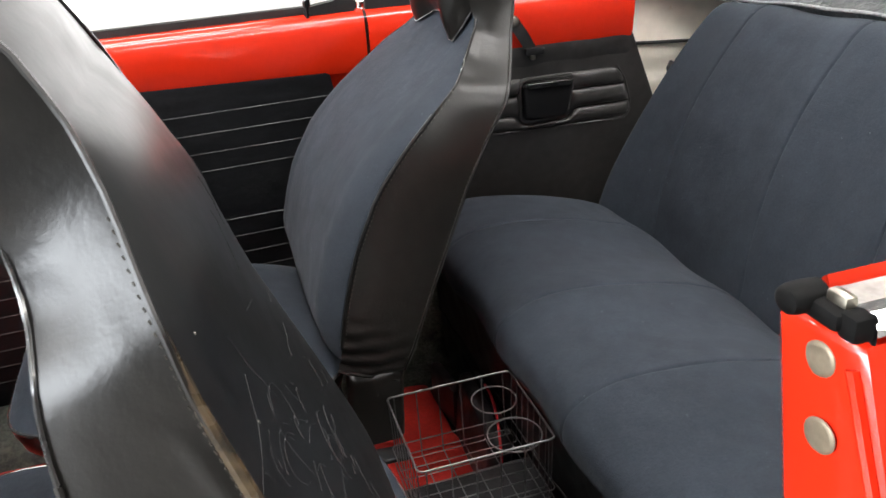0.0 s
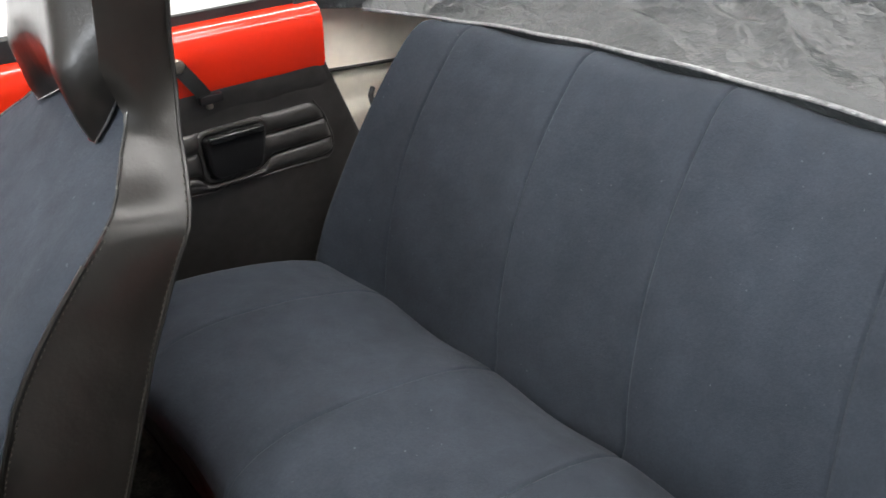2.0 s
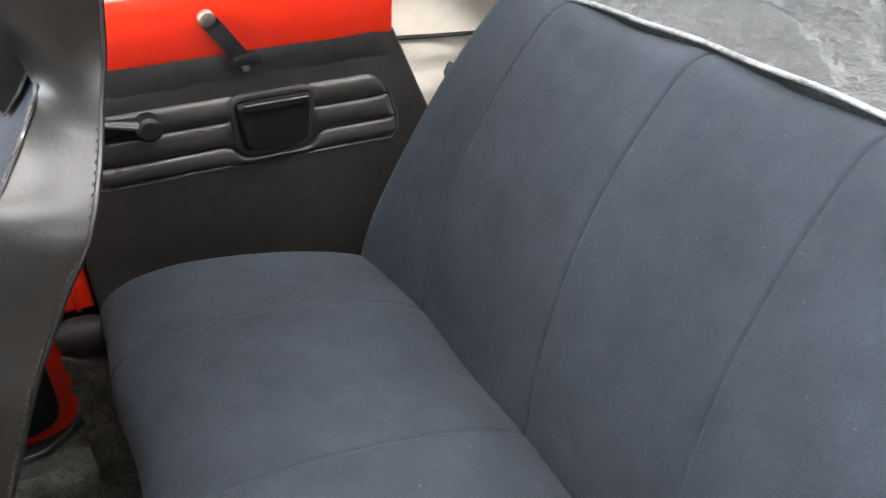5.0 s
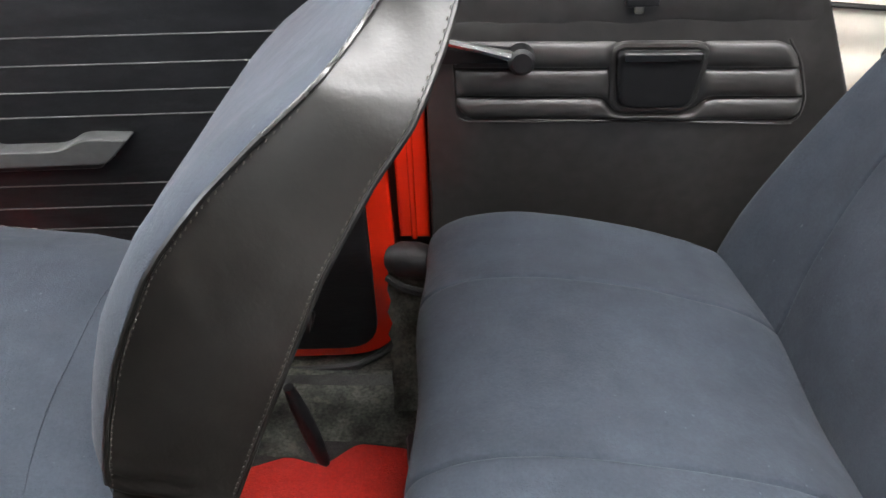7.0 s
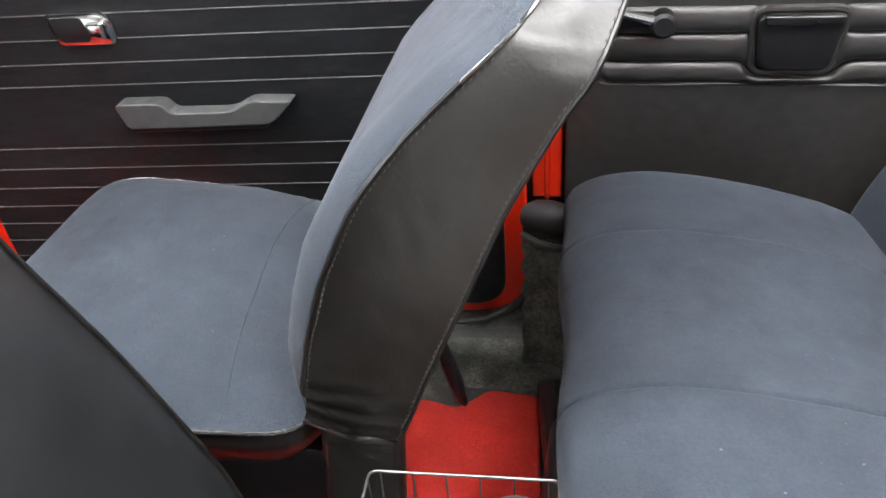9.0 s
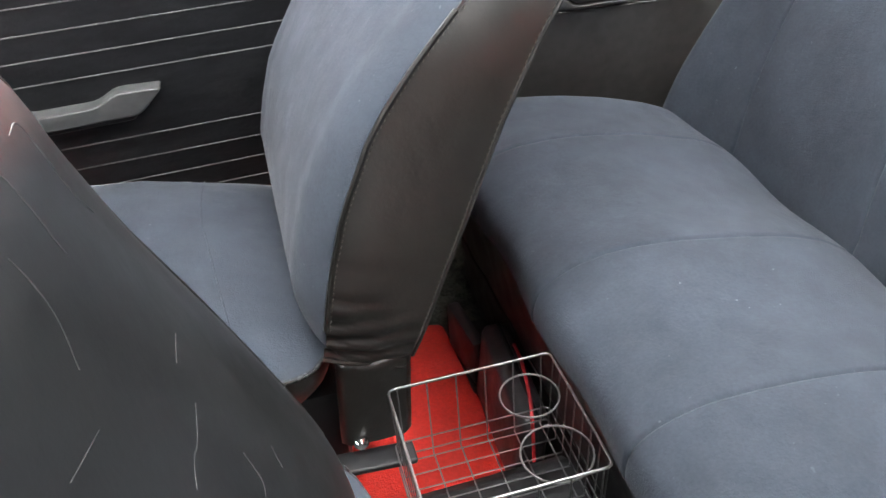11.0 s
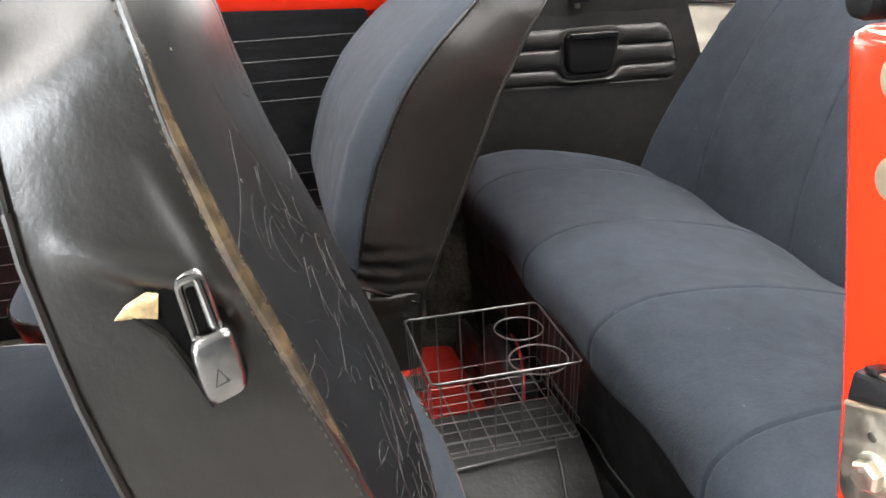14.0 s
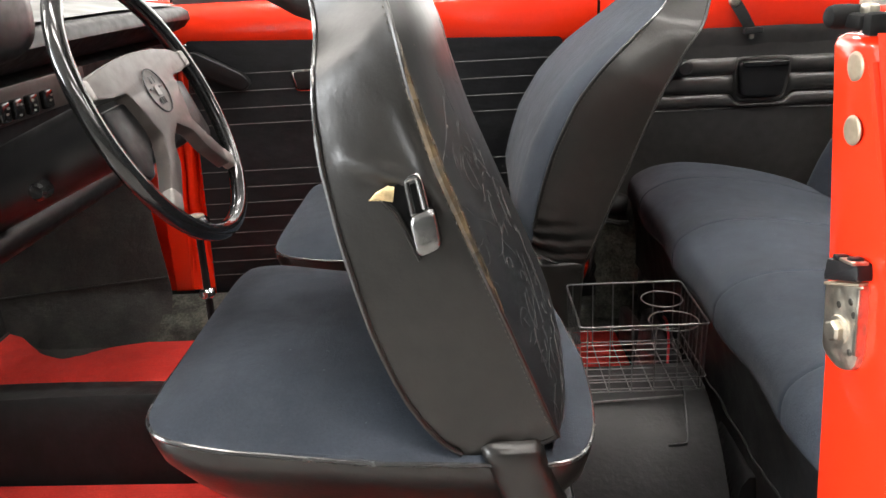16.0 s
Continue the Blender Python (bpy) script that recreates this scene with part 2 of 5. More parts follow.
def curve(points, steps=8):
    """A Catmull-Rom line through points."""
    p = [Vector(q) for q in points]
    p = [2 * p[0] - p[1]] + p + [2 * p[-1] - p[-2]]
    out = []
    for i in range(1, len(p) - 2):
        for k in range(steps):
            t = k / steps
            a, b, c, d = p[i - 1], p[i], p[i + 1], p[i + 2]
            out.append(0.5 * ((2 * b) + (c - a) * t + (2 * a - 5 * b + 4 * c - d) * t * t + (3 * b - a - 3 * c + d) * t ** 3))
    return out + [p[-2]]


def round_poly(pts, r, n=5):
    """Corners of a flat outline rounded; r a number or one a corner."""
    out, m = [], len(pts)
    for i in range(m):
        p, a, b = Vector(pts[i]), Vector(pts[i - 1]), Vector(pts[(i + 1) % m])
        q = r[i] if isinstance(r, (list, tuple)) else r
        if q <= 0:
            out.append(p)
            continue
        u, w = (a - p).normalized(), (b - p).normalized()
        for k in range(n + 1):
            f = k / n
            out.append((1 - f) ** 2 * (p + u * q) + 2 * f * (1 - f) * p + f * f * (p + w * q))
    return [tuple(v) for v in out]


CENTRE = 0.53


def side_y(x, z):
    """The inner face of the passenger side: leaning in at the top, tapering to both ends."""
    return 1.222 - 0.17 * (z - 0.78) - (0.05 * (0.15 - x) if x < 0.15 else 0.03 * (x - 0.15))


def on_side(x, z, d):
    return (x, side_y(x, z) - d, z)


# ---- showroom ----
part("ground", box((0, 0.5, -0.05), (16, 14, 0.1), 0), FLOOR_W)
bpy.data.objects["ground"]["kind"] = "structure"
tagged(bpy.data.objects["ground"], "glossy grey showroom floor under the car", "floor")
def wall_with_window():
    bm = box((-8.05, -5.8, 1.9), (0.1, 1.6, 4), 0)
    for c, q in (((-8.05, 3.7, 1.9), (0.1, 7.8, 4)), ((-8.05, -2.6, 0.3), (0.1, 4.8, 0.8)), ((-8.05, -2.6, 3.87), (0.1, 4.8, 0.06))):
        box(c, q, 0, 1, bm)
    return bm


def wall_with_long_window():
    bm = box((-6.5, 7.55, 1.9), (3.0, 0.1, 4), 0)
    for c, q in (((6.5, 7.55, 1.9), (3.0, 0.1, 4)), ((0, 7.55, 0.0), (10.0, 0.1, 0.2)), ((0, 7.55, 3.7), (10.0, 0.1, 0.4))):
        box(c, q, 0, 1, bm)
    return bm


# The dark south and east walls stand in for light blocked beside the car.
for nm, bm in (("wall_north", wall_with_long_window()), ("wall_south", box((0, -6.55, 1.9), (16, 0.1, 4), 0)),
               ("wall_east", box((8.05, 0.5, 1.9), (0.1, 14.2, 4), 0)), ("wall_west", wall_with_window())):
    tagged(part(nm, bm, WALL_G if nm == "wall_east" else WALL_S if nm == "wall_south" else WALL_W), "unseen showroom wall darkened to cut bounced light" if nm in ("wall_east", "wall_south") else "plain pale painted showroom wall", "wall", kind="structure")
win = thing("window_1", "wide showroom window ahead of the car letting in daylight", "window", kind="structure")
for y in (-4.97, -3.4, -1.8, -0.23):
    part("window_frame", box((-8.05, y, 2.25), (0.08, 0.06, 3.1), 0.005), GREY, win)
for z in (0.73, 3.81):
    part("window_frame", box((-8.05, -2.6, z), (0.08, 4.68, 0.06), 0.005), GREY, win)
win = thing("window_2", "long showroom window along the far wall, white with daylight", "window", kind="structure")
for x in (-4.97, 4.97):
    part("window_frame", box((x, 7.55, 1.8), (0.06, 0.08, 3.4), 0.005), WALL_W, win)
for z in (0.13, 3.47):
    part("window_frame", box((0, 7.55, z), (9.94, 0.08, 0.06), 0.005), WALL_W, win)
tagged(part("backdrop", box((0, 8.6, 1.8), (15, 0.02, 5.0), 0), DAYLIGHT), "bright overcast daylight outside the showroom window", "backdrop", kind="structure")
sky = bpy.data.lights.new("window_daylight", "AREA")
sky.shape, sky.size, sky.size_y, sky.energy, sky.color = "RECTANGLE", 4.7, 3.05, 850, (0.90, 0.95, 1.0)
lamp = new("window_daylight", sky)
lamp.matrix_basis = look((-7.95, -2.6, 2.28), (0, -2.6, 2.2))
tagged(part("ceiling", box((0, 0.5, 3.95), (16.2, 14.2, 0.1), 0), CEIL), "grey showroom ceiling above the car", "ceiling", kind="structure")


def ceiling_light():
    t = thing("ceiling_light", "unseen ceiling light with a glowing diffuser, added to light the car", "ceiling light", "ceiling lights")
    part("housing", box((0, 0, 0.05), (1.5, 0.50, 0.08), 0.01), WALL_W, t)
    part("diffuser", box((0, 0, 0.0), (1.4, 0.42, 0.03), 0.006), TUBE_LIGHT, t)
    return t


base_light = ceiling_light()
# Unseen lamps; several added only for vinyl highlights and the cream quarter panel.
spots = [(x, y) for y in (-0.4, 0.7, 3.2, 5.2) for x in (-4.1, -0.4, 3.3)] + [(1.2, -0.75), (0.5, -2.8), (2.2, -2.4), (3.9, -2.4), (-5.8, -0.5), (-5.8, 0.15), (-5.8, 0.8)]
# Moved over the hood cover to put highlights on its folds.
spots[spots.index((3.3, 0.7))] = (1.9, 1.35)
base_light.matrix_basis = pose(*spots[0], 3.8)
for x, y in spots[1:]:
    copy_thing(base_light, pose(x, y, 3.8))

# ---- car body ----
body = thing("car_body", "red open convertible body shell with black carpeted floor", "car body")
part("floor_pan", box((-0.28, CENTRE, 0.115), (2.76, 1.5, 0.05), 0.01), CARPET, body, "black carpeted floor")


def tunnel_section(x):
    a = lerp([(-1.4, 0.44), (-0.4, 0.42), (-0.1, 0.24), (0.3, 0.20)], x)
    b = 0.46
    side = [(a + (b - a) * f, 0.13 + 0.217 * math.sin(f * math.pi / 2) ** 0.8) for f in (0, 0.1, 0.25, 0.45, 0.65, 0.85, 1)]
    return [(x, y, z + 0.003 * math.sin(x * 9 + y * 20)) for y, z in side + [(0.48, 0.347), (0.53, 0.340), (0.565, 0.31), (0.58, 0.25), (0.585, 0.13)]]


part("tunnel", rings([tunnel_section(-1.4 + 1.635 * i / 40)  for i in range(41)]), TUNNEL, body, "ribbed black rubber tunnel cover")

# passenger side: sill, rear post, hinge post
part("sill", sheet(lambda u, v: (-1.1 + 1.7 * u, lerp([(0, 1.05), (0.3, 1.10), (0.7, 1.19), (0.85, 1.25), (1, 1.40)], v), lerp([(0, 0.135), (0.3, 0.142), (0.7, 0.146), (0.85, 0.136), (1, 0.118)], v) + 0.004 * math.sin(31 * u + 9 * v)), 40, 10), SILL_CARPET, body, "worn grey carpet over the sill")
part("carpet_flap", sheet(lambda u, v: (0.160 + 0.11 * u + 0.004 * math.sin(40 * v), 1.195 + 0.012 * math.sin(5 * u) - 0.035 * v, 0.44 - 0.30 * v + 0.004 * math.sin(30 * u)), 12, 14), SILL_CARPET, body, "folded end of grey side carpet")
part("carpet_roll", tube([(0.168, 1.20, 0.452), (0.182, 1.192, 0.456), (0.21, 1.188, 0.456), (0.238, 1.186, 0.452)], [0.022, 0.030, 0.031, 0.026], 12), SKIRT, body, "rolled black vinyl edge")
part("carpet_fold", tube([(0.160, 1.185, 0.425), (0.185, 1.166, 0.418), (0.215, 1.16, 0.412), (0.24, 1.158, 0.414)], [0.006, 0.008, 0.008, 0.006], 8), CARPET, body, "carpet fold")
part("carpet_edging", tube(curve([on_side(x, z, d) for x, z, d in ((0.176, 0.42, 0.012), (0.175, 0.30, 0.014), (0.155, 0.205, 0.018), (0.100, 0.150, 0.02), (0.0, 0.128, 0.02), (-0.5, 0.124, 0.02))]), 0.0075, 8), RUBBER, body, "grey carpet edging")
part("rear_post", slab(([(0.174, 0.44), (0.228, 0.44), (0.228, 0.90), (0.174, 0.90)], lambda a, b, d: on_side(a, b, d - 0.05)), 0.045, 0.01, 3), RED, body, "red door post")
part("post_ridge", slab(([(0.196, 0.44), (0.206, 0.44), (0.206, 0.90), (0.196, 0.90)], lambda a, b, d: on_side(a, b, d - 0.012)), 0.012, 0.004, 2), RED, body)
part("hinge_post", slab(([(-0.990, 0.235), (-0.940, 0.235), (-0.86, 0.90), (-0.93, 0.90)], lambda a, b, d: on_side(a, b, d - 0.015)), 0.03, 0.008, 2), RED, body, "red hinge post")
part("hinge_post_lip", slab(([(-0.934, 0.235), (-0.911, 0.235), (-0.84, 0.90), (-0.855, 0.90)], lambda a, b, d: on_side(a, b, d - 0.028)), 0.03, 0.006, 2), RED, body)

# rear quarter: red belt, outer skin, cream inner metal


def belt(x0, x1):
    prof = [(0.004, 0.875), (0.010, 0.890), (0.007, 0.95), (0.003, 0.972), (-0.006, 0.988), (-0.018, 0.997), (-0.035, 1.000), (-0.07, 0.998), (-0.085, 0.985), (-0.09, 0.90), (-0.07, 0.875)]
    n = 24
    secs = []
    for i in range(n + 1):
        x = x0 + (x1 - x0) * i / n
        rise = 0.036 * max(0.0, min(1.0, (0.10 - x) / 0.92))
        secs.append([on_side(x, z + (rise if z < 0.9 else 0.0), d) for d, z in prof])
    return rings(secs)


part("quarter_belt", belt(0.165, 0.765), RED, body, "glossy red belt rail")
part("rubber_end", rings([[on_side(x, z, d) for d, z in ((-0.018, 0.998), (-0.020, 1.012 + h), (-0.034, 1.016 + h), (-0.038, 0.998))] for x, h in ((0.166, 0.004), (0.180, 0.016), (0.21, 0.019), (0.26, 0.020), (0.33, 0.022), (0.45, 0.020))]), RUBBER, body, "raised rubber at the window opening")
part("quarter_rubber", rings([[on_side(0.17 + 0.6 * i / 12, z, d) for d, z in ((-0.034, 0.998), (-0.036, 1.016), (-0.042, 1.018), (-0.046, 0.998))] for i in range(13)]), RUBBER, body, "black window scraper rubber")
part("quarter_chrome", rings([[on_side(0.16 + 0.62 * i / 12, z, d) for d, z in ((-0.05, 0.998), (-0.05, 1.010), (-0.075, 1.008), (-0.08, 0.996))] for i in range(13)]), CHROME, body, "bright belt moulding")
part("quarter_skin", rings([[(0.165 + 1.3 * i / 16, side_y(0.165, z) + d, z) for d, z in ((0.09, 0.99), (0.13, 0.8), (0.15, 0.5), (0.14, 0.2), (0.12, 0.2), (0.13, 0.5), (0.11, 0.8), (0.075, 0.98))] for i in range(17)]), RED, body, "red outer quarter panel")
part("inner_quarter", sheet(lambda u, v: (0.74 + 0.42 * u, 1.228 - 0.05 * u * u + 0.012 * math.exp(-((v - 0.42) / 0.05) ** 2) + 0.10 * max(0.0, 0.36 - v) + 0.02 * v, 0.60 + 0.42 * v), 16, 30), CREAM, body, "cream painted inner quarter panel with rust stains")
# Shadow line of the cream panel's crease, laid on as a dark tube.
part("crease_shade", tube([(0.775, 1.235, 0.850), (0.86, 1.229, 0.844), (0.97, 1.213, 0.840)], 0.004, 8), RUBBER, body, "dark strip painting the shade of the crease")
part("edge_clip", tube([(0.885, 1.20, 0.80), (0.872, 1.19, 0.79), (0.872, 1.185, 0.775), (0.885, 1.18, 0.765)], 0.006, 8), RUBBER, body, "small black clip")

# driver side: door jamb with striker, outer skin
JIN = [(0.2, -0.235), (0.56, -0.171), (0.72, -0.152), (0.80, -0.139), (0.98, -0.104), (1.02, -0.099)]
JOUT = [(0.2, -0.322), (0.45, -0.312), (0.6, -0.294), (0.75, -0.272), (0.9, -0.217), (1.0, -0.176)]


JX = 0.036


def jamb_x(y, z):
    """The rear door jamb faces forward and a little outward."""
    return 0.119 + JX + 0.2 * (lerp(JIN, z) - y)


def jamb_section(z, inset=0.0):
    a, b = lerp(JIN, z) - inset, lerp(JOUT, z) + inset
    return [(x + JX + (0.2 * (a - y) if x < 0.15 else 0.012), y, z) for x, y in ((0.135 + inset, a), (0.123 + inset, a - 0.003), (0.119 + inset, a - 0.010), (0.119 + inset, b + 0.016), (0.123 + inset, b + 0.006), (0.134 + inset, b), (0.17, b), (0.17, a))]


jamb = part("door_jamb", rings([jamb_section(0.2 + 0.780 * i / 20) for i in range(21)] + [jamb_section(0.986, 0.002), jamb_section(0.990, 0.007)]), RED, body, "glossy red door jamb", sharp=60)
part("jamb_crease", tube([(jamb_x(lerp(JOUT, z) + 0.022, z), lerp(JOUT, z) + 0.022, z) for z in (0.3, 0.5, 0.7, 0.85, 0.97)], 0.005, 8), RED, body)
part("left_skin", sheet(lambda u, v: (0.16 + 1.4 * u, lerp(JOUT, 0.2 + 0.8 * v) - 0.004 + 0.10 * u * u, 0.2 + 0.795 * v), 14, 20), RED, body, "red outer quarter panel")
part("left_lining", sheet(lambda u, v: (0.18 + 0.95 * u, lerp(JIN, 0.2 + 0.74 * v) + 0.012 + 0.05 * u * u, 0.2 + 0.74 * v), 12, 12), RUBBER, body, "dark lining of the body side")
part("left_belt", rings([[(0.178 + 0.7 * i / 10, y + 0.02 * (i / 10) ** 2, z) for y, z in ((-0.116, 0.90), (-0.117, 0.998), (-0.119, 1.008), (-0.123, 1.012), (-0.126, 1.006), (-0.128, 0.90))] for i in range(11)]), RED, body, "red belt rail")
part("left_channel", rings([[(0.172 + 0.7 * i / 10, y + 0.02 * (i / 10) ** 2, z) for y, z in ((-0.128, 1.000), (-0.130, 1.006), (-0.152, 1.004), (-0.154, 0.996), (-0.140, 0.985))] for i in range(11)]), GREY_METAL, body, "grey window channel")
part("left_moulding", rings([[(0.170 + 0.7 * i / 10, y + 0.02 * (i / 10) ** 2, z) for y, z in ((-0.154, 0.996), (-0.155, 1.008), (-0.168, 1.010), (-0.176, 1.002), (-0.177, 0.990))] for i in range(11)]), CHROME, body, "bright belt moulding")


def disc(r, h, m):
    return lathe([(0.001, h), (r * 0.7, h), (r * 0.92, h * 0.8), (r, h * 0.3), (r, 0)], 20, m)


for z in (0.965, 0.914):
    part("rivet", disc(0.0128, 0.002, pose(jamb_x(-0.143, z) + 0.001, -0.143 - 0.24 * (0.965 - z), z, 0, -90, 6)), PLUG, jamb, "dull brass coloured round plug")


def on_jamb(y, z, d):
    return (jamb_x(y, z) - d, y - 0.2 * d, z)


striker = part("striker_plate", slab((round_poly([(-0.164, 0.716), (-0.156, 0.778), (-0.203, 0.795), (-0.211, 0.734), (-0.207, 0.716), (-0.188, 0.708)], [0.010, 0.005, 0.006, 0.006, 0.006, 0.008], 4), on_jamb), 0.006, 0.002), STEEL, jamb, "worn zinc striker plate")
part("striker_lip", slab(([(-0.206, 0.732), (-0.200, 0.790), (-0.204, 0.790), (-0.211, 0.732)], on_jamb), 0.009, 0.001), STEEL, striker, "folded edge of the plate")
part("striker_edge", slab(([(-0.158, 0.777), (-0.202, 0.792), (-0.202, 0.795), (-0.158, 0.780)], on_jamb), 0.009, 0.001), PLUG, striker, "brass coloured top edge")
part("bolt", lathe([(0.010, 0), (0.010, 0.005), (0.008, 0.007), (0.002, 0.007)], 6, pose(*on_jamb(-0.183, 0.744, 0.008), 0, -90, 11)), STEEL, striker, "hexagonal bolt head")
part("washer", disc(0.0135, 0.003, pose(*on_jamb(-0.183, 0.744, 0.005), 0, -90, 11)), STEEL, striker)
for y, z in ((-0.200, 0.730), (-0.192, 0.774), (-0.198, 0.764), (-0.178, 0.766)):
    part("screw", disc(0.0034, 0.0015, pose(*on_jamb(y, z, 0.005), 0, -90, 11)), WORN_METAL, striker)
part("wedge", slab((round_poly([(-0.162, 0.784), (-0.163, 0.805), (-0.202, 0.812), (-0.206, 0.798)], 0.003, 3), on_jamb), 0.014, 0.003), DARK, jamb, "black plastic door wedge")
part("wedge_plate", box(on_jamb(-0.190, 0.8105, 0.008), (0.014, 0.026, 0.003), 0.001, 2, None, pose(0, 0, 0, -9)), STEEL, jamb, "bent steel cover")
for y, z in ((-0.174, 0.809), (-0.192, 0.813)):
    part("wedge_pad", box(on_jamb(y, z, 0.008), (0.011, 0.010, 0.004), 0.0015, 2, None, pose(0, 0, 0, -9)), DARK, jamb)
# the black rubber end on the belt: a rounded ear inward, a bar and a block outward
ear = [(0.012 * math.cos(q * math.pi / 12), 0.010 * math.sin(q * math.pi / 12)) for q in range(24)]
part("hood_seal", rings([[(x, -0.130 + k * a + 0.05 * (x - 0.15), 1.005 + k * b) for a, b in ear] for x, k in ((0.140, 0.55), (0.142, 0.85), (0.147, 1.0), (0.158, 1.0), (0.168, 0.9))]), SEAL, jamb, "black rubber seal end")
part("seal_bar", box((0.162, -0.148, 1.002), (0.020, 0.030, 0.013), 0.004), SEAL, jamb)
part("seal_block", box((0.165, -0.166, 1.001), (0.018, 0.016, 0.018), 0.004), SEAL, jamb)
part("seal_clip", box((0.166, -0.150, 1.011), (0.010, 0.018, 0.010), 0.003), STEEL, jamb)

# front: firewall, toe board, cowl side
part("toe_board", sheet(lambda u, v: (-1.46 - 0.08 * v, -0.15 + 1.45 * u, 0.13 + 0.55 * v + 0.005 * math.sin(9 * u)), 24, 14), CARPET, body, "dark grey carpet on the toe board")
part("carpet_seam", tube([(-1.452, -0.1 + 1.3 * i / 20, 0.152 + 0.003 * math.sin(2 * i)) for i in range(21)], 0.004, 6), RUBBER, body)
part("firewall", box((-1.57, CENTRE, 0.6), (0.04, 1.6, 0.95), 0.01), CARPET, body)
def cowl_pt(u, v):
    """Carpet down the kick panel, turning inward to the floor at its foot."""
    z = 0.13 + 0.75 * v
    return (-1.55 + (0.575 - 0.06 * v) * u, 1.215 - lerp([(0.08, 0.0), (0.40, 0.125)], u) * max(0.0, 1 - v / 0.17) ** 1.3 - 0.02 * v + 0.003 * noise.noise((u * 8, v * 9, 3.0)), z)


part("cowl_carpet", sheet(cowl_pt, 24, 40), CARPET, body, "dark carpet on the kick panel")
part("cowl_seam", tube([Vector(cowl_pt(0.1 + 0.9 * i / 20, 0.155 + 0.065 * i / 20)) + Vector((0, -0.003, 0)) for i in range(21)], 0.003, 6), RUBBER, body, "carpet seam")
part("sill_carpet", sheet(lambda u, v: (-1.005 + 1.18 * u, lerp([(0, 1.085), (0.4, 1.13), (0.8, 1.20), (1, 1.235)], v) + 0.003 * noise.noise((u * 20, v * 5, 6.0)), 0.132 + 0.10 * v ** 0.8 - 0.085 * v * min(1, max(0, (u - 0.45) / 0.2))), 50, 10), SILL_CARPET, body, "worn grey-green carpet along the sill")
part("cowl_side", box((-1.15, 1.28, 0.62), (0.55, 0.06, 0.78), 0.02), RED, body)
part("sill_left", rings([[(-1.1 + 1.25 * i / 10, y, z) for y, z in ((-0.08, 0.2), (-0.09, 0.29), (-0.12, 0.31), (-0.2, 0.31), (-0.23, 0.28), (-0.23, 0.16), (-0.1, 0.16))] for i in range(11)]), RED, body, "red driver side sill")
part("sill_cover", rings([[(-1.1 + 1.24 * i / 10, y, z) for y, z in ((-0.082, 0.29), (-0.10, 0.318), (-0.125, 0.322), (-0.195, 0.318), (-0.205, 0.30))] for i in range(11)]), RUBBER, body, "black rubber sill cover")
part("rear_shelf", box((1.25, CENTRE, 0.75), (0.5, 1.4, 0.06), 0.01), CARPET, body)
part("seat_riser", sheet(lambda u, v: (0.255 + 0.03 * (1 - v) + 0.004 * math.sin(13 * u), -0.14 + 1.36 * u, 0.13 + 0.34 * v), 30, 10), RUBBER, body, "black vinyl covered seat riser")
part("side_lining", slab(([(-1.05, 0.05), (0.72, 0.05), (0.72, 0.90), (-1.05, 0.90)], lambda a, b, d: on_side(a, b, d - 0.085)), 0.015, 0), RUBBER, body, "dark inside of the body side")

part("belt_backing", rings([[on_side(x, z, d) for d, z in ((-0.004, 0.87), (-0.004, 0.985), (-0.03, 0.994), (-0.085, 0.98), (-0.085, 0.87))] for x in (0.145, 0.18)]), RUBBER, body, "dark seal in the belt gap")

# ---- passenger door ----
door = thing("passenger_door", "closed red passenger door with pleated black vinyl panel", "car door")
part("belt", belt(-0.86, 0.158), RED, door, "glossy red window sill")
part("shell", slab((round_poly([(-0.83, 0.9), (-0.91, 0.140), (0.166, 0.134), (0.160, 0.9)], [0.02, 0.05, 0.12, 0.02], 8), lambda a, b, d: on_side(a, b, d - 0.06)), 0.052, 0.008, 3), RED, door, "red painted door edge")
part("trim_panel", slab((round_poly([(-0.825, 0.924), (-0.885, 0.180), (0.119, 0.170), (0.122, 0.62), (0.074, 0.888)], [0.02, 0.05, 0.07, 0.06, 0.02], 8), lambda a, b, d: on_side(a, b, d - 0.008)), 0.014, 0.004, 2), PANEL, door, "black grained vinyl trim panel", sharp=60)
for z in (0.832, 0.789, 0.746, 0.705, 0.580, 0.535, 0.491, 0.448, 0.405, 0.362, 0.320, 0.278):
    part("welt", tube([on_side(-0.83 - 0.08 * (0.88 - z) + ((0.93 if z > 0.47 else 0.80) + 0.08 * (0.88 - z)) * i / 20, z, 0.0062) for i in range(21)], 0.0013, 6), STRIP, door, "thin pale welt line" if z == 0.832 else "")
lock = part("lock_button", rings([[on_side(0.045 + r * math.cos(q * math.pi / 6), z, -0.014 + r * math.sin(q * math.pi / 6)) for q in range(12)] for r, z in ((0.0035, 0.995), (0.0035, 1.016), (0.0075, 1.018), (0.0085, 1.024), (0.0075, 1.031), (0.003, 1.033))]), GLOSS, door, "black lock button")
part("rubber_end", rings([[on_side(x, z, d) for d, z in ((-0.018, 0.998), (-0.020, 1.012 + h), (-0.034, 1.014 + h), (-0.038, 0.998))] for x, h in ((0.04, 0.002), (0.07, 0.006), (0.10, 0.010), (0.125, 0.017), (0.143, 0.027))]), RUBBER, door, "upturned rubber end")
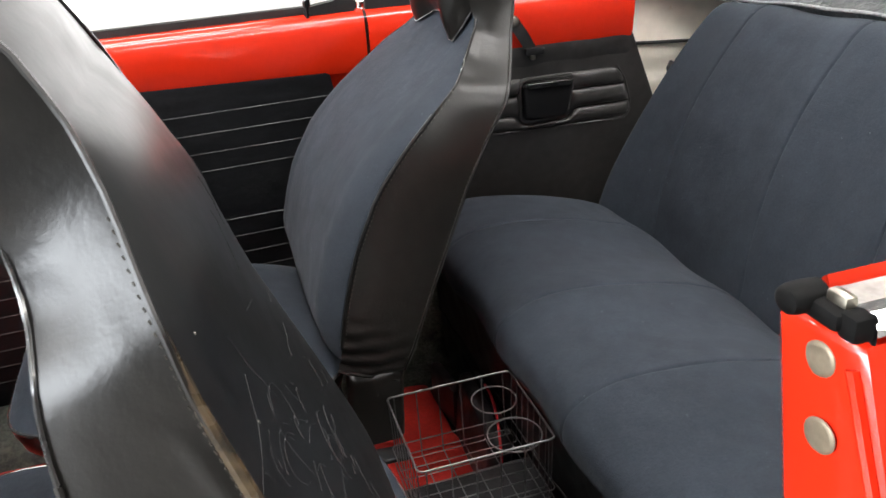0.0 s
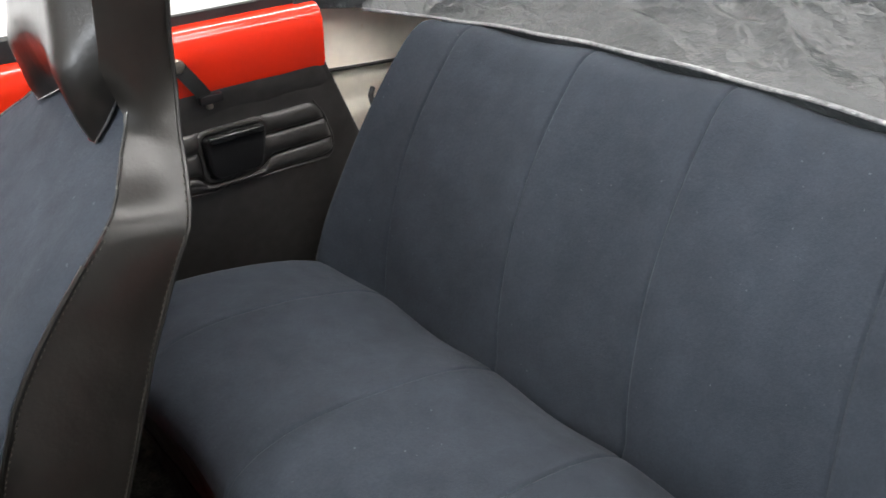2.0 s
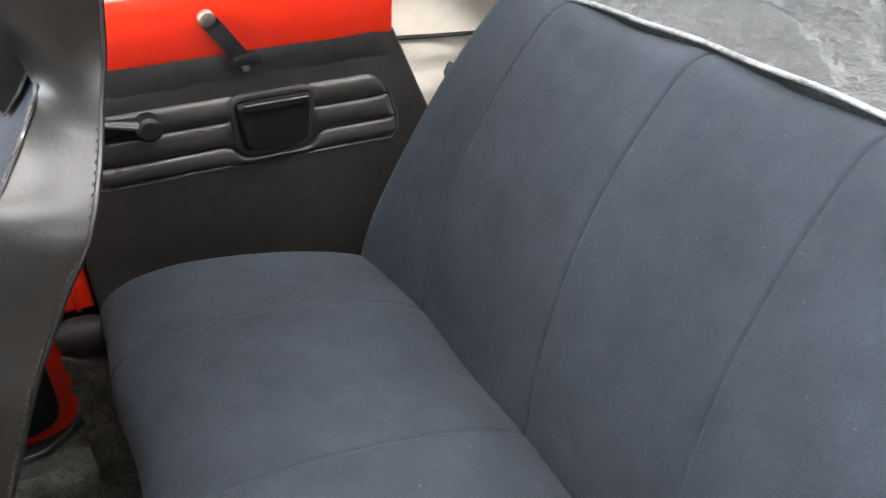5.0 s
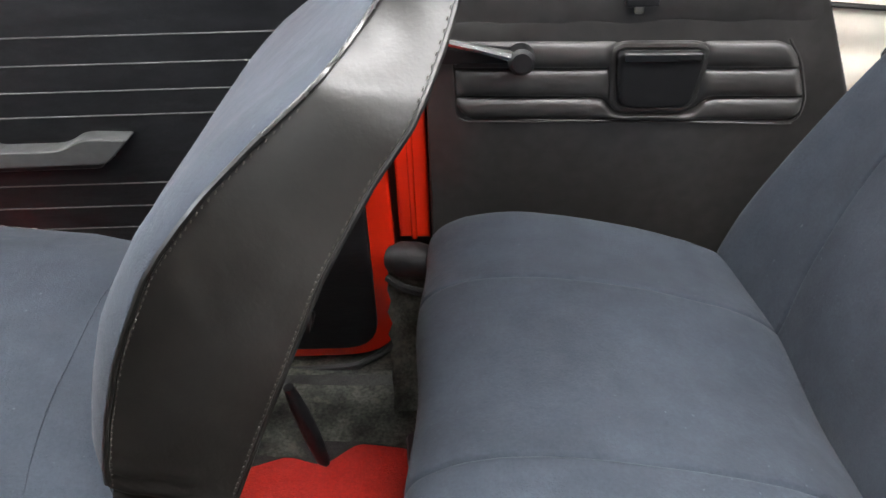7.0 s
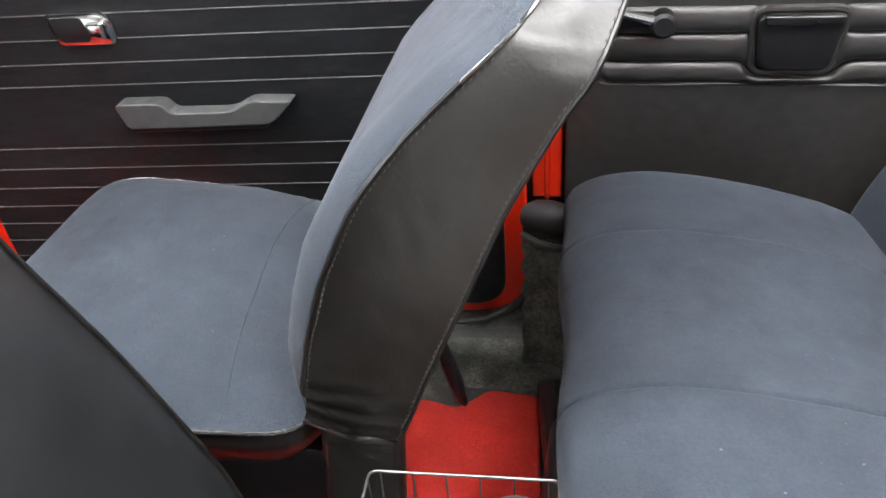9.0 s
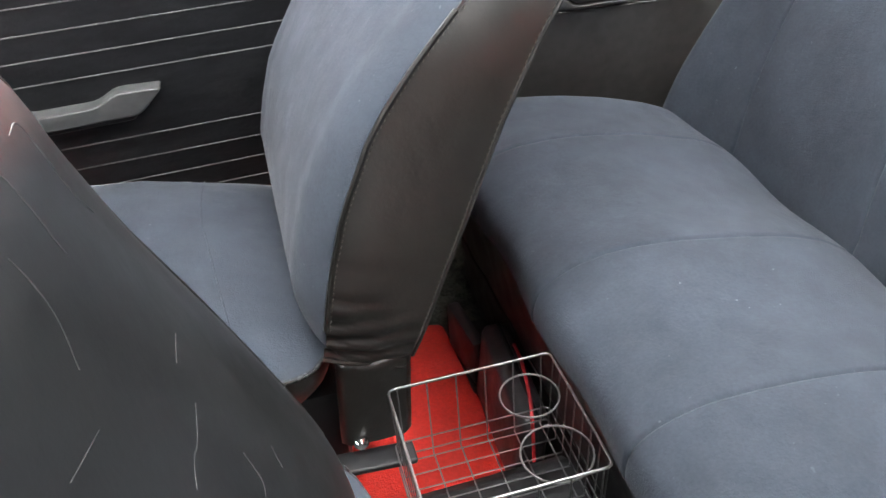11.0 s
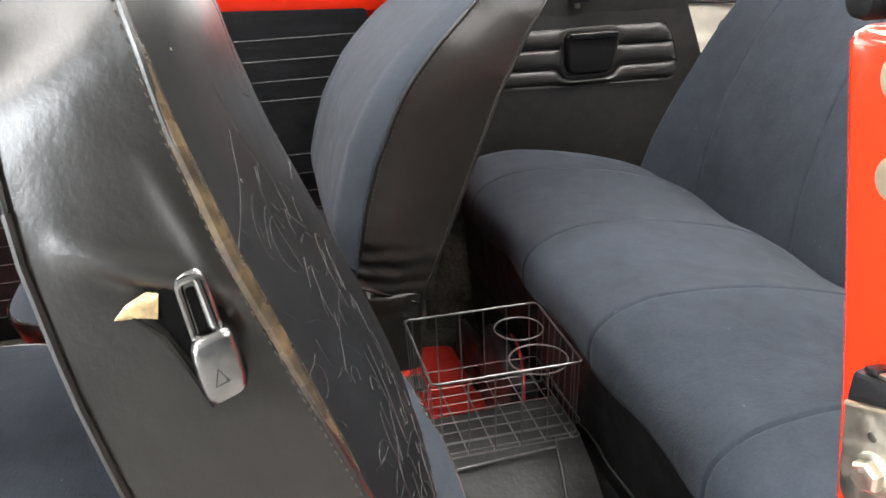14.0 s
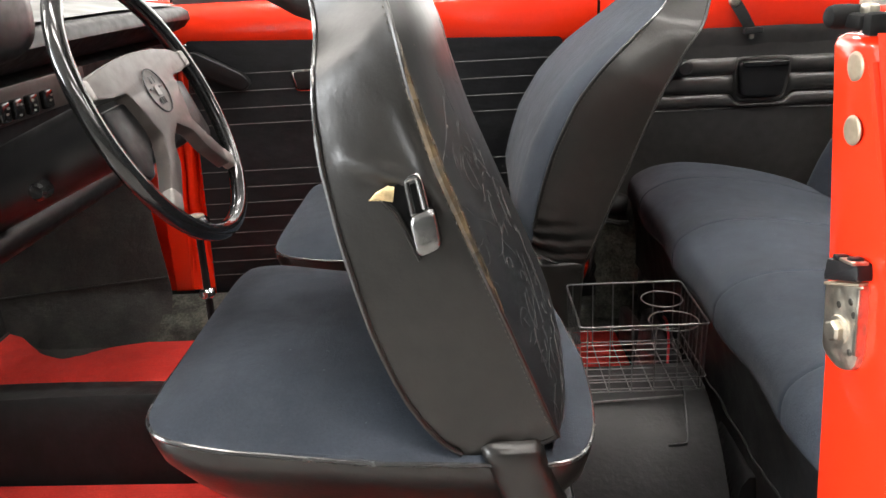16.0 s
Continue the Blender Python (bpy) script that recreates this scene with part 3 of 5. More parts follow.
part("scraper", rings([[on_side(-0.85 + 1.0 * i / 12, z, d) for d, z in ((-0.034, 0.998), (-0.036, 1.014), (-0.042, 1.016), (-0.046, 0.998))] for i in range(13)]), RUBBER, door, "black window scraper rubber")
part("moulding", rings([[on_side(-0.86 + 1.015 * i / 12, z, d) for d, z in ((-0.05, 0.998), (-0.05, 1.012), (-0.075, 1.010), (-0.08, 0.996))] for i in range(13)]), CHROME, door, "bright belt moulding")
part("skin", rings([[(-0.87 + 1.03 * i / 16, side_y(0.1, z) + d, z) for d, z in ((0.09, 0.99), (0.13, 0.8), (0.15, 0.5), (0.14, 0.2), (0.12, 0.2), (0.13, 0.5), (0.11, 0.8), (0.075, 0.98))] for i in range(17)]), RED, door, "red outer door skin")

# pull handle: a bar with two feet
pull = part("pull_handle", slab((round_poly([(-0.516, 0.680), (-0.434, 0.680), (-0.424, 0.660), (-0.318, 0.660), (-0.286, 0.680), (-0.213, 0.676), (-0.256, 0.634), (-0.508, 0.631)], [0.010, 0.012, 0.012, 0.016, 0.016, 0.006, 0.012, 0.014], 3), lambda a, b, d: on_side(a, b, d + 0.006)), 0.034, 0.003, 3), GREY, door, "grey plastic door pull", smooth=False)
part("pull_base", slab((round_poly([(-0.508, 0.634), (-0.266, 0.638), (-0.236, 0.655), (-0.270, 0.624), (-0.502, 0.622)], 0.006, 3), lambda a, b, d: on_side(a, b, d + 0.006)), 0.030, 0.004, 2), DARK, pull)
rel = part("release_surround", slab((round_poly([(-0.607, 0.806), (-0.515, 0.806), (-0.497, 0.79), (-0.503, 0.75), (-0.597, 0.75)], 0.012, 4), lambda a, b, d: on_side(a + 0.020, b + 0.030, d + 0.006)), 0.010, 0.004, 2), CHROME, door, "chrome door release surround")
part("release_recess", slab((round_poly([(-0.600, 0.80), (-0.545, 0.80), (-0.54, 0.757), (-0.592, 0.757)], 0.01, 4), lambda a, b, d: on_side(a + 0.020, b + 0.030, d + 0.010)), 0.008, 0.002, 2), DARK, rel)
part("release_lever", slab((round_poly([(-0.54, 0.79), (-0.51, 0.79), (-0.512, 0.762), (-0.538, 0.762)], 0.006, 4), lambda a, b, d: on_side(a + 0.020, b + 0.030, d + 0.012)), 0.012, 0.004, 2), CHROME, rel)
crank = part("window_crank", slab((round_poly([(-0.832, 0.886), (-0.800, 0.892), (-0.694, 0.834), (-0.680, 0.810), (-0.698, 0.792), (-0.731, 0.802), (-0.835, 0.860)], [0.012, 0.01, 0.012, 0.012, 0.012, 0.012, 0.012], 4), lambda a, b, d: on_side(a, b, d + 0.016)), 0.022, 0.005, 3), DARK, door, "flat black window crank", sharp=30)
part("crank_hub", lathe([(0.022, 0), (0.02, 0.02), (0.012, 0.03)], 16, pose(*on_side(-0.79, 0.860, 0.0), 90)), DARK, crank)

# ---- rear side panel ----
rear = thing("rear_side_panel", "brown-black vinyl rear side panel with padded pleats", "side panel")
part("board", slab((round_poly([(0.232, 0.895), (0.232, 0.34), (1.02, 0.34), (0.872, 0.66), (0.766, 0.895)], [0.008, 0, 0, 0.02, 0.015], 6), lambda a, b, d: on_side(a, b, d - 0.012)), 0.018, 0.005, 3), PANEL_REAR, rear, sharp=60)


def pleat_line(k, x):
    """Height of the stitched line k, the lower ones passing under the ashtray."""
    z = (0.685, 0.723, 0.769, 0.812)[k]
    dip = 0.5 * (math.tanh((x - 0.500) / 0.010) - math.tanh((x - 0.632) / 0.010))
    return z - (0.024 * dip if k == 1 else 0.0)


def field_end(z):
    return lerp([(0.685, 0.766), (0.694, 0.778), (0.70, 0.782), (0.723, 0.781), (0.769, 0.764), (0.79, 0.755), (0.803, 0.744), (0.812, 0.726)], z)


def field_start(z):
    return lerp([(0.685, 0.300), (0.695, 0.284), (0.71, 0.276), (0.80, 0.272), (0.812, 0.282)], z)


for k in range(3):
    def roll(u, v, k=k):
        zc = pleat_line(k, 0.3) + (pleat_line(k + 1, 0.3) - pleat_line(k, 0.3)) * v
        x = field_start(zc) + (field_end(zc) - field_start(zc)) * u
        z = pleat_line(k, x) + (pleat_line(k + 1, x) - pleat_line(k, x)) * v
        end = min(1, u / 0.02, (1 - u) / 0.025) ** 0.5
        pocket = 0.5 * (math.tanh((x - 0.497) / 0.008) - math.tanh((x - 0.627) / 0.008)) if k > 0 else 0.0
        full = math.sin(math.pi * v ** 0.85) ** 0.55
        return on_side(x, z, 0.004 + 0.0135 * end * full * (1 - 0.8 * pocket) + 0.0012 * noise.noise((x * 25, z * 30, 1.0)))
    part("pleat", sheet(roll, 130, 14), PANEL_REAR, rear, sharp=80)
part("top_roll", sheet(lambda u, v: on_side(0.236 + (lerp([(0.822, 0.796), (0.893, 0.764)], 0.822 + 0.071 * v) - 0.236) * u, 0.822 + 0.071 * v, 0.003 + 0.006 * min(1, u / 0.02, (1 - u) / 0.05) ** 0.5 * math.sin(math.pi * v ** 1.5) ** 0.7 + 0.0012 * noise.noise((u * 9, v * 2, 4.0))), 60, 12), PANEL_REAR, rear, "padded upper edge", sharp=80)
part("field_seam", tube([on_side(x, z, 0.0055) for x, z in round_poly([(0.272, 0.79), (0.276, 0.681), (0.783, 0.680), (0.783, 0.722), (0.762, 0.780), (0.738, 0.814)], [0, 0.02, 0.02, 0.01, 0.01, 0], 5)], 0.0022, 6), PANEL_REAR, rear)
part("lower_line", tube([on_side(0.288 + 0.486 * i / 20, 0.6865 - 0.009 * i / 20, 0.0060) for i in range(21)], 0.0026, 6), PANEL_REAR, rear)
ash = part("ashtray", slab((round_poly([(0.502, 0.80), (0.624, 0.80), (0.614, 0.712), (0.514, 0.712)], [0.012, 0.012, 0.02, 0.02], 5), lambda a, b, d: on_side(a, b, d + 0.004)), 0.026, 0.006, 3), DARK, rear, "black plastic ashtray")
part("ashtray_lid", slab((round_poly([(0.508, 0.803), (0.618, 0.803), (0.616, 0.788), (0.510, 0.788)], 0.005, 4), lambda a, b, d: on_side(a, b, d + 0.024)), 0.013, 0.004, 3), GLOSS, ash)
part("ashtray_surround", tube([on_side(x, z, 0.008) for x, z in round_poly([(0.496, 0.806), (0.630, 0.806), (0.619, 0.703), (0.507, 0.703)], 0.022, 5)], 0.006, 8, True), PANEL_REAR, ash)
qc = part("quarter_crank", tube([on_side(0.255, 0.822, 0.034), on_side(0.31, 0.81, 0.036), on_side(0.366, 0.797, 0.04)], [0.006, 0.006, 0.008], 8), CHROME, rear, "thin window crank arm")
part("crank_arm", slab((round_poly([(0.235, 0.815), (0.37, 0.805), (0.37, 0.785), (0.235, 0.782)], 0.004, 3), lambda a, b, d: on_side(a, b, d + 0.016)), 0.012, 0.003, 2), DARK, qc)
part("crank_knob", tube([on_side(0.368, 0.793, 0.02), on_side(0.368, 0.793, 0.045), on_side(0.368, 0.793, 0.05)], [0.020, 0.019, 0.014], 14), DARK, qc)

strap = thing("belt_strap", "short black strap with a brass screw and buckle clip", "strap")
part("webbing", sheet(lambda u, v: on_side(0.475 + 0.045 * u + 0.020 * (v - 0.5), 0.944 - 0.068 * u + 0.016 * (v - 0.5), 0.016 + 0.006 * math.sin(math.pi * u)), 8, 2), RUBBER, strap)
part("screw_head", lathe([(0.013, 0), (0.013, 0.006), (0.010, 0.010), (0.001, 0.011)], 14, pose(*on_side(0.475, 0.944, 0.012), 90)), STEEL, strap, "round brass screw head")
part("clip", box(on_side(0.526, 0.874, 0.018), (0.044, 0.018, 0.016), 0.003), DARK, strap)
part("clip_foot", box(on_side(0.524, 0.862, 0.016), (0.012, 0.010, 0.016), 0.003), STEEL, strap)

# ---- rear bench ----
bench = thing("rear_bench", "dark grey-blue fabric rear bench with stitched seams", "bench seat")
SEAMS = (0.085, 0.378, 0.65, 0.965)
B0, B1 = -0.10, 1.165


def groove(y, w=0.0028, d=0.0042):
    return -d * sum(math.exp(-((y - s) / w) ** 2) for s in SEAMS)


def stations():
    ys = set()
    for s in SEAMS:
        ys |= {s + k for k in (-0.03, -0.018, -0.010, -0.006, -0.004, -0.002, 0, 0.002, 0.004, 0.006, 0.010, 0.018, 0.03)}
    ys |= {B0 + (B1 - B0) * i / 40 for i in range(41)}
    ys |= {B0 + k for k in (0.004, 0.012, 0.025)} | {B1 - k for k in (0.004, 0.012, 0.025, 0.05)}
    return sorted(ys)


def end_round(y, r=0.06):
    e = min(y - B0, B1 - y)
    return math.sqrt(max(0.0, 1 - (1 - min(1, e / r)) ** 2))


CUSH = curve([(0.275, 0, 0.455), (0.236, 0, 0.464), (0.216, 0, 0.490), (0.224, 0, 0.536), (0.275, 0, 0.566), (0.36, 0, 0.574), (0.48, 0, 0.559), (0.59, 0, 0.532), (0.66, 0, 0.503), (0.71, 0, 0.462), (0.735, 0, 0.40)], 6)


def cushion_row(y):
    k = end_round(y)
    row = []
    for i, p in enumerate(CUSH):
        a, b = CUSH[max(0, i - 1)], CUSH[min(len(CUSH) - 1, i + 1)]
        n = Vector((-(b.z - a.z), 0, b.x - a.x)).normalized()
        puff = groove(y) + 0.004 * math.cos((y - 0.215) / 0.29 * 2 * math.pi) * -1 - 0.024 * (1 - k)
        wob = 0.003 * noise.noise((p.x * 7, y * 5, p.z * 7)) + 0.0010 * noise.noise((p.x * 38, y * 5, 4.0))
        row.append((p.x + 0.012 + n.x * (puff + wob), y, p.z + n.z * (puff + wob)))
    return row


part("cushion", rings([cushion_row(y) for y in stations()], closed=True), FABRIC, bench, sharp=70)
def skirt_pt(u, v):
    y = B0 + 0.02 + (B1 - B0 - 0.04) * u
    foot = 0.308 + 0.018 * (1 - u) + 0.004 * noise.noise((y * 30, 1.0, 2.0)) + 0.003 * math.sin(47 * y)
    z = 0.482 + (foot - 0.482) * v
    return (0.240 + 0.020 * v + 0.004 * math.sin(math.pi * v) + 0.002 * noise.noise((y * 6, z * 9, 5.0)), y, z)


part("front_skirt", sheet(skirt_pt, 90, 10), SKIRT, bench, "black vinyl front of the bench", sharp=80)
part("skirt_edge", tube([skirt_pt(i / 90, 1.0) for i in range(91)], 0.003, 6), RUBBER, bench, "ragged lower edge")
BACK = curve([(0.80, 0, 0.41), (0.722, 0, 0.415), (0.704, 0, 0.455), (0.712, 0, 0.51), (0.730, 0, 0.58), (0.762, 0, 0.66), (0.805, 0, 0.75), (0.85, 0, 0.835), (0.893, 0, 0.90), (0.93, 0, 0.938), (0.968, 0, 0.945), (1.0, 0, 0.92), (1.0, 0, 0.86)], 6)


def back_row(y):
    k = end_round(y, 0.05)
    crown = 0.035 * (1 - ((y - CENTRE) / 0.63) ** 2)
    row = []
    for i, p in enumerate(BACK):
        a, b = BACK[max(0, i - 1)], BACK[min(len(BACK) - 1, i + 1)]
        n = Vector((-(b.z - a.z), 0, b.x - a.x)).normalized()
        puff = groove(y) - 0.03 * (1 - k) - 0.003 * math.cos((y - 0.215) / 0.29 * 2 * math.pi)
        wob = 0.004 * noise.noise((p.x * 5, y * 4, p.z * 5 + 3))
        f = max(0, min(1, (p.z - 0.5) / 0.44))
        inset = 0.06 * f * (1 if y > CENTRE else -1) * abs(y - CENTRE) / 0.63
        wing = 0.050 * max(0, min(1, (abs(y - CENTRE) - 0.42) / 0.2)) ** 1.5 * (1 - 0.6 * f)
        span = 2 * (y - B0) / (B1 - B0) - 1
        skew = 0.062 * math.sin(min(1.0, max(0.0, f) / 0.75) * math.pi / 2) * (0.70 + 0.35 * span) * (1 - abs(span) ** 6)
        row.append((p.x + 0.010 - wing + n.x * (puff + wob), y - inset + skew, p.z + n.z * (puff + wob) + crown * f - 0.020 * (1 - min(1, abs(y - CENTRE) / 0.62) ** 4) * max(0, min(1, (p.z - 0.72) / 0.18))))
    return row


part("backrest", rings([back_row(y) for y in stations()], closed=True), FABRIC, bench, sharp=70)

# ---- folded hood under its cover ----
hood = thing("folded_hood_cover", "wrinkled black vinyl cover over the folded convertible roof", "hood cover")


def hood_edge(y):
    """Front edge of the cover: along the bench top, sweeping forward to the belt at both sides."""
    a = abs(y - CENTRE)
    top = 0.936 + 0.035 * (1 - (a / 0.63) ** 2)
    if a < 0.60:
        return Vector((0.975, y, top))
    f = (a - 0.60) / 0.08
    return Vector((0.975 - 0.11 * f, y, top + 0.035 * f))


def hood_pt(u, v):
    y = CENTRE + 0.68 * (2 * u - 1)
    e = hood_edge(y)
    s = v * 0.75
    z = e.z + 0.09 * math.sin(min(1, v * 2.2) * math.pi / 2) + 0.10 * v - 0.25 * max(0, v - 0.7)
    def crease(p, q, n, sharp):
        return max(0.0, 1 - 2.4 * abs(noise.noise((p, q, n)))) ** sharp
    across, along = s - 0.32 * y, y + 0.3 * s
    bend = 0.12 * noise.noise((y * 3, s * 4, 8.0))
    patch = 0.55 + 0.9 * noise.noise((y * 2.4, s * 3.5, 2.5))
    w = 0.055 * noise.noise((y * 1.4, s * 2.6, 1.0))
    w += 0.034 * crease(along * 1.5, across * 5.5 + bend * 3, 3.0, 1.8)
    w += 0.055 * crease(along * 2.6, across * 12 + bend * 6, 6.0, 1.5) * patch
    w += 0.030 * crease(along * 6.5, across * 25 + bend * 9, 12.0, 1.3) * (0.5 + noise.noise((y * 5, s * 6, 7.5)))
    w += 0.0022 * noise.noise((along * 16, across * 52, 15.0)) + 0.0010 * noise.noise((y * 34, s * 60, 9.0))
    k = min(1, v * 6)
    return (e.x + s, y + 0.02 * math.sin(8 * s) * k, z + w * k)


part("cover", sheet(hood_pt, 300, 170), COVER, hood, sharp=180)
part("tuck", rings([[hood_edge(CENTRE + 0.55 * (2 * i / 40 - 1)) + Vector((dx, 0, dz)) for i in range(41)] for dx, dz in ((0, 0.002), (0.02, -0.05), (0.06, -0.12))], closed=False), COVER, hood)
# The pale tube paints the bright line along the cover's edge.
part("hem", tube([hood_edge(CENTRE + 0.67 * (2 * i / 60 - 1)) + Vector((-0.004, 0, 0.002 + 0.0012 * math.sin(i * 0.7))) for i in range(61)], 0.0034, 8), HEM, hood, "rolled hem with its highlight put into the pale colour")
part("hem_roll", rings([[(x, y, z) for x, z in ((0.72, 0.99), (0.74, 1.03), (0.80, 1.05), (0.9, 1.03), (0.95, 0.99), (0.85, 0.97))] for y in (1.195, 1.21, 1.23, 1.26)]), COVER, hood)

# ---- front seats ----
HW = [(-0.07, 0.235), (0, 0.262), (0.05, 0.269), (0.2, 0.264), (0.35, 0.256), (0.45, 0.242), (0.475, 0.232), (0.505, 0.206), (0.55, 0.168), (0.60, 0.143), (0.65, 0.132), (0.72, 0.130), (0.76, 0.118), (0.785, 0.09), (0.795, 0.03)]
HW_DRIVER = [(-0.07, 0.235), (0, 0.262), (0.05, 0.268), (0.15, 0.264), (0.22, 0.259), (0.30, 0.248), (0.35, 0.241), (0.45, 0.226), (0.475, 0.219), (0.505, 0.198), (0.55, 0.166), (0.60, 0.143), (0.65, 0.132), (0.72, 0.130), (0.76, 0.118), (0.785, 0.09), (0.795, 0.03)]
VH = [(0.50, 0.085), (0.55, 0.086), (0.60, 0.090), (0.66, 0.105), (0.72, 0.125), (0.76, 0.125), (0.785, 0.105), (0.795, 0.08)]
VF_PASSENGER = [(0, 0.112), (0.03, 0.124), (0.1, 0.138), (0.18, 0.146), (0.27, 0.142), (0.34, 0.122), (0.40, 0.096), (0.465, 0.064), (0.50, 0.050), (0.55, 0.038), (0.6, 0.044)]
VF_DRIVER = [(0, 0.062), (0.015, 0.076), (0.03, 0.088), (0.055, 0.102), (0.1, 0.114), (0.15, 0.117), (0.2, 0.116), (0.3, 0.105), (0.39, 0.088), (0.44, 0.071), (0.475, 0.055), (0.50, 0.044), (0.55, 0.032), (0.6, 0.040)]
VR_DRIVER = [(0, -0.018), (0.12, -0.020), (0.33, -0.021), (0.42, -0.029), (0.465, -0.038), (0.50, -0.042), (0.55, -0.050), (0.60, -0.053), (0.65, -0.049), (0.70, -0.034), (0.78, 0.006)]
VR_PASSENGER = [(0, 0.006), (0.12, 0.010), (0.33, 0.012), (0.42, 0.002), (0.465, -0.009), (0.52, -0.011), (0.60, -0.004), (0.70, 0.022), (0.78, 0.05)]
TOP = 0.62


def smooth(tab, x):
    return (lerp(tab, x - 0.012) + lerp(tab, x) * 2 + lerp(tab, x + 0.012)) / 4


def back_map(w, v, u):
    """Backrest coordinates: w across, v forward, u up the back."""
    return (-v, w, u)


def seat(name_label, at, lean, cushion_at, group, bulge_max, rise, VF, swell_max, inner, HW, VR):
    t = thing("front_seat", name_label, "car seat", group, at=at)
    tilt = pose(0, 0, 0, 0, lean, 0)
    us = [0.004, 0.012, 0.03, 0.05, 0.08] + [0.11 + 0.03 * i for i in range(10)] + [0.41 + 0.0175 * i for i in range(13)]

    def put(bm, m=tilt):
        bmesh.ops.transform(bm, matrix=m, verts=bm.verts)
        return bm

    # vinyl sides, running up into the neck and headrest
    hs = us[:-5] + [0.555, 0.57, 0.585, 0.60, 0.62, 0.65, 0.69, 0.73, 0.755, 0.772, 0.784, 0.791, 0.795]

    def fore(u):
        return smooth(VF, u) if u < 0.55 else lerp([(0.55, smooth(VF, 0.55)), (0.60, lerp(VH, 0.60) - 0.012), (0.8, lerp(VH, 0.8) - 0.012)], u) if u < 0.6 else lerp(VH, u) - 0.012

    def twist(u):
        return smooth([(0.05, 0.0), (0.25, 0.008), (0.40, 0.020), (0.465, 0.026), (0.505, 0.044), (0.56, 0.030), (0.61, 0.0)], u)

    for sgn in (-1, 1):
        def side(u, j, sgn=sgn):
            f = j / 30
            hw, a, b = smooth(HW, u) - twist(u) * f, smooth(VR, u), fore(u)
            v = a + (b - a) * f
            belly = 0.0025 * math.sin(math.pi * f) + 0.0016 * noise.noise((u * 10, v * 13, 2.0 + sgn)) + 0.0005 * noise.noise((u * 40, v * 45, 7.0))
            low = min(1.0, max(0.0, 1 - u / 0.085))
            bend = u - 0.035 * (1 - f) ** 2
            wr = (0.0055 if lean > 0 else 0.0022) * low * math.sin(230 * bend + 3.0 * noise.noise((u * 14, f * 3, 5.0))) * (0.4 + 0.6 * f)
            if lean < 0:
                # puckers drawn toward the latch
                for v0, u0, v1, u1, amp, w in ((0.062, 0.376, -0.014, 0.318, 0.0065, 0.009), (-0.010, 0.40, -0.012, 0.30, 0.005, 0.008), (0.054, 0.352, -0.008, 0.285, -0.0035, 0.008)):
                    p, q = Vector((v - v0, u - u0)), Vector((v1 - v0, u1 - u0))
                    k = min(1, max(0, p.dot(q) / q.length_squared))
                    wr += amp * math.exp(-((p - q * k).length / w) ** 2) * math.sin(math.pi * (0.12 + 0.76 * k))
            return back_map(sgn * (hw + belly + wr), v, u)
        dense = ([-0.020, -0.014, -0.008, -0.002] if lean > 0 else []) + [0.004 + 0.006 * i for i in range(90)] + [u for u in hs if u > 0.542]
        part("side_panel", put(rings([[side(u, j) for j in range(31)] for u in dense], closed=False)), VINYL, t, "smooth black vinyl seat side", sharp=180)
        part("side_hem", put(tube([side(dense[0] + 0.001, j) for j in range(31)], 0.003, 6)), VINYL, t)
    # rear panel, swollen, rounded at its foot
    low_end, reach = (-0.020, 0.070) if lean < 0 else (-0.065, 0.0)
    bu = [low_end + (0.004 - low_end) * k for k in (0.0, 0.08, 0.24, 0.45, 0.75)] + hs

    def back(u, j):
        f = j / 20 * 2 - 1
        hw, a = smooth(HW, u) - 0.001, smooth(VR, u)
        foot = math.sqrt(max(0, 1 - (max(0, reach - u) / (reach - low_end + 0.001)) ** 2))
        swell = swell_max * (1 - abs(f) ** 2.6) ** 0.75 * foot * (min(1, max(0, (0.60 - u) / 0.16)) ** 0.6 if u < 0.6 else 0) - (0.012 * (1 - f * f) * min(1, (u - 0.58) / 0.06) if u > 0.58 else 0) * -1
        return back_map(f * hw, a - swell + (0.02 * (1 - foot) if u < 0 else 0), u)
    if lean < 0:
        rng = random.Random(12)
        bm = bmesh.new()
        for _ in range(160):
            u0 = 0.36 * rng.random() ** 2.2 - 0.02
            f0, a = rng.uniform(-0.97, -0.25), rng.gauss(0.0, 0.9)
            n = rng.choice((3, 4, 5, 6, 8, 11, 14, 18))
            turn, wide = rng.gauss(0, 0.24), rng.uniform(0.00006, 0.00019)
            line, u, f = [], u0, f0
            for _ in range(n):
                line.append((u, f))
                u, f, a = u + 0.005 * math.cos(a), max(-0.985, f + 0.005 / 0.26 * math.sin(a)), a + turn + rng.gauss(0, 0.08)
            if max(q[0] for q in line) > 0.5 or min(q[0] for q in line) < -0.03:
                continue
            secs = []
            for i, (u, f) in enumerate(line):
                k = wide * math.sin(math.pi * (i + 0.6) / (n + 0.2))
                secs.append([Vector(back(u, (f + 1) * 10)) + Vector((d, q * k, 0)) for q, d in ((-1, -0.0002), (0, 0.0004), (1, -0.0002))])
            rings(secs, False, False, bm)
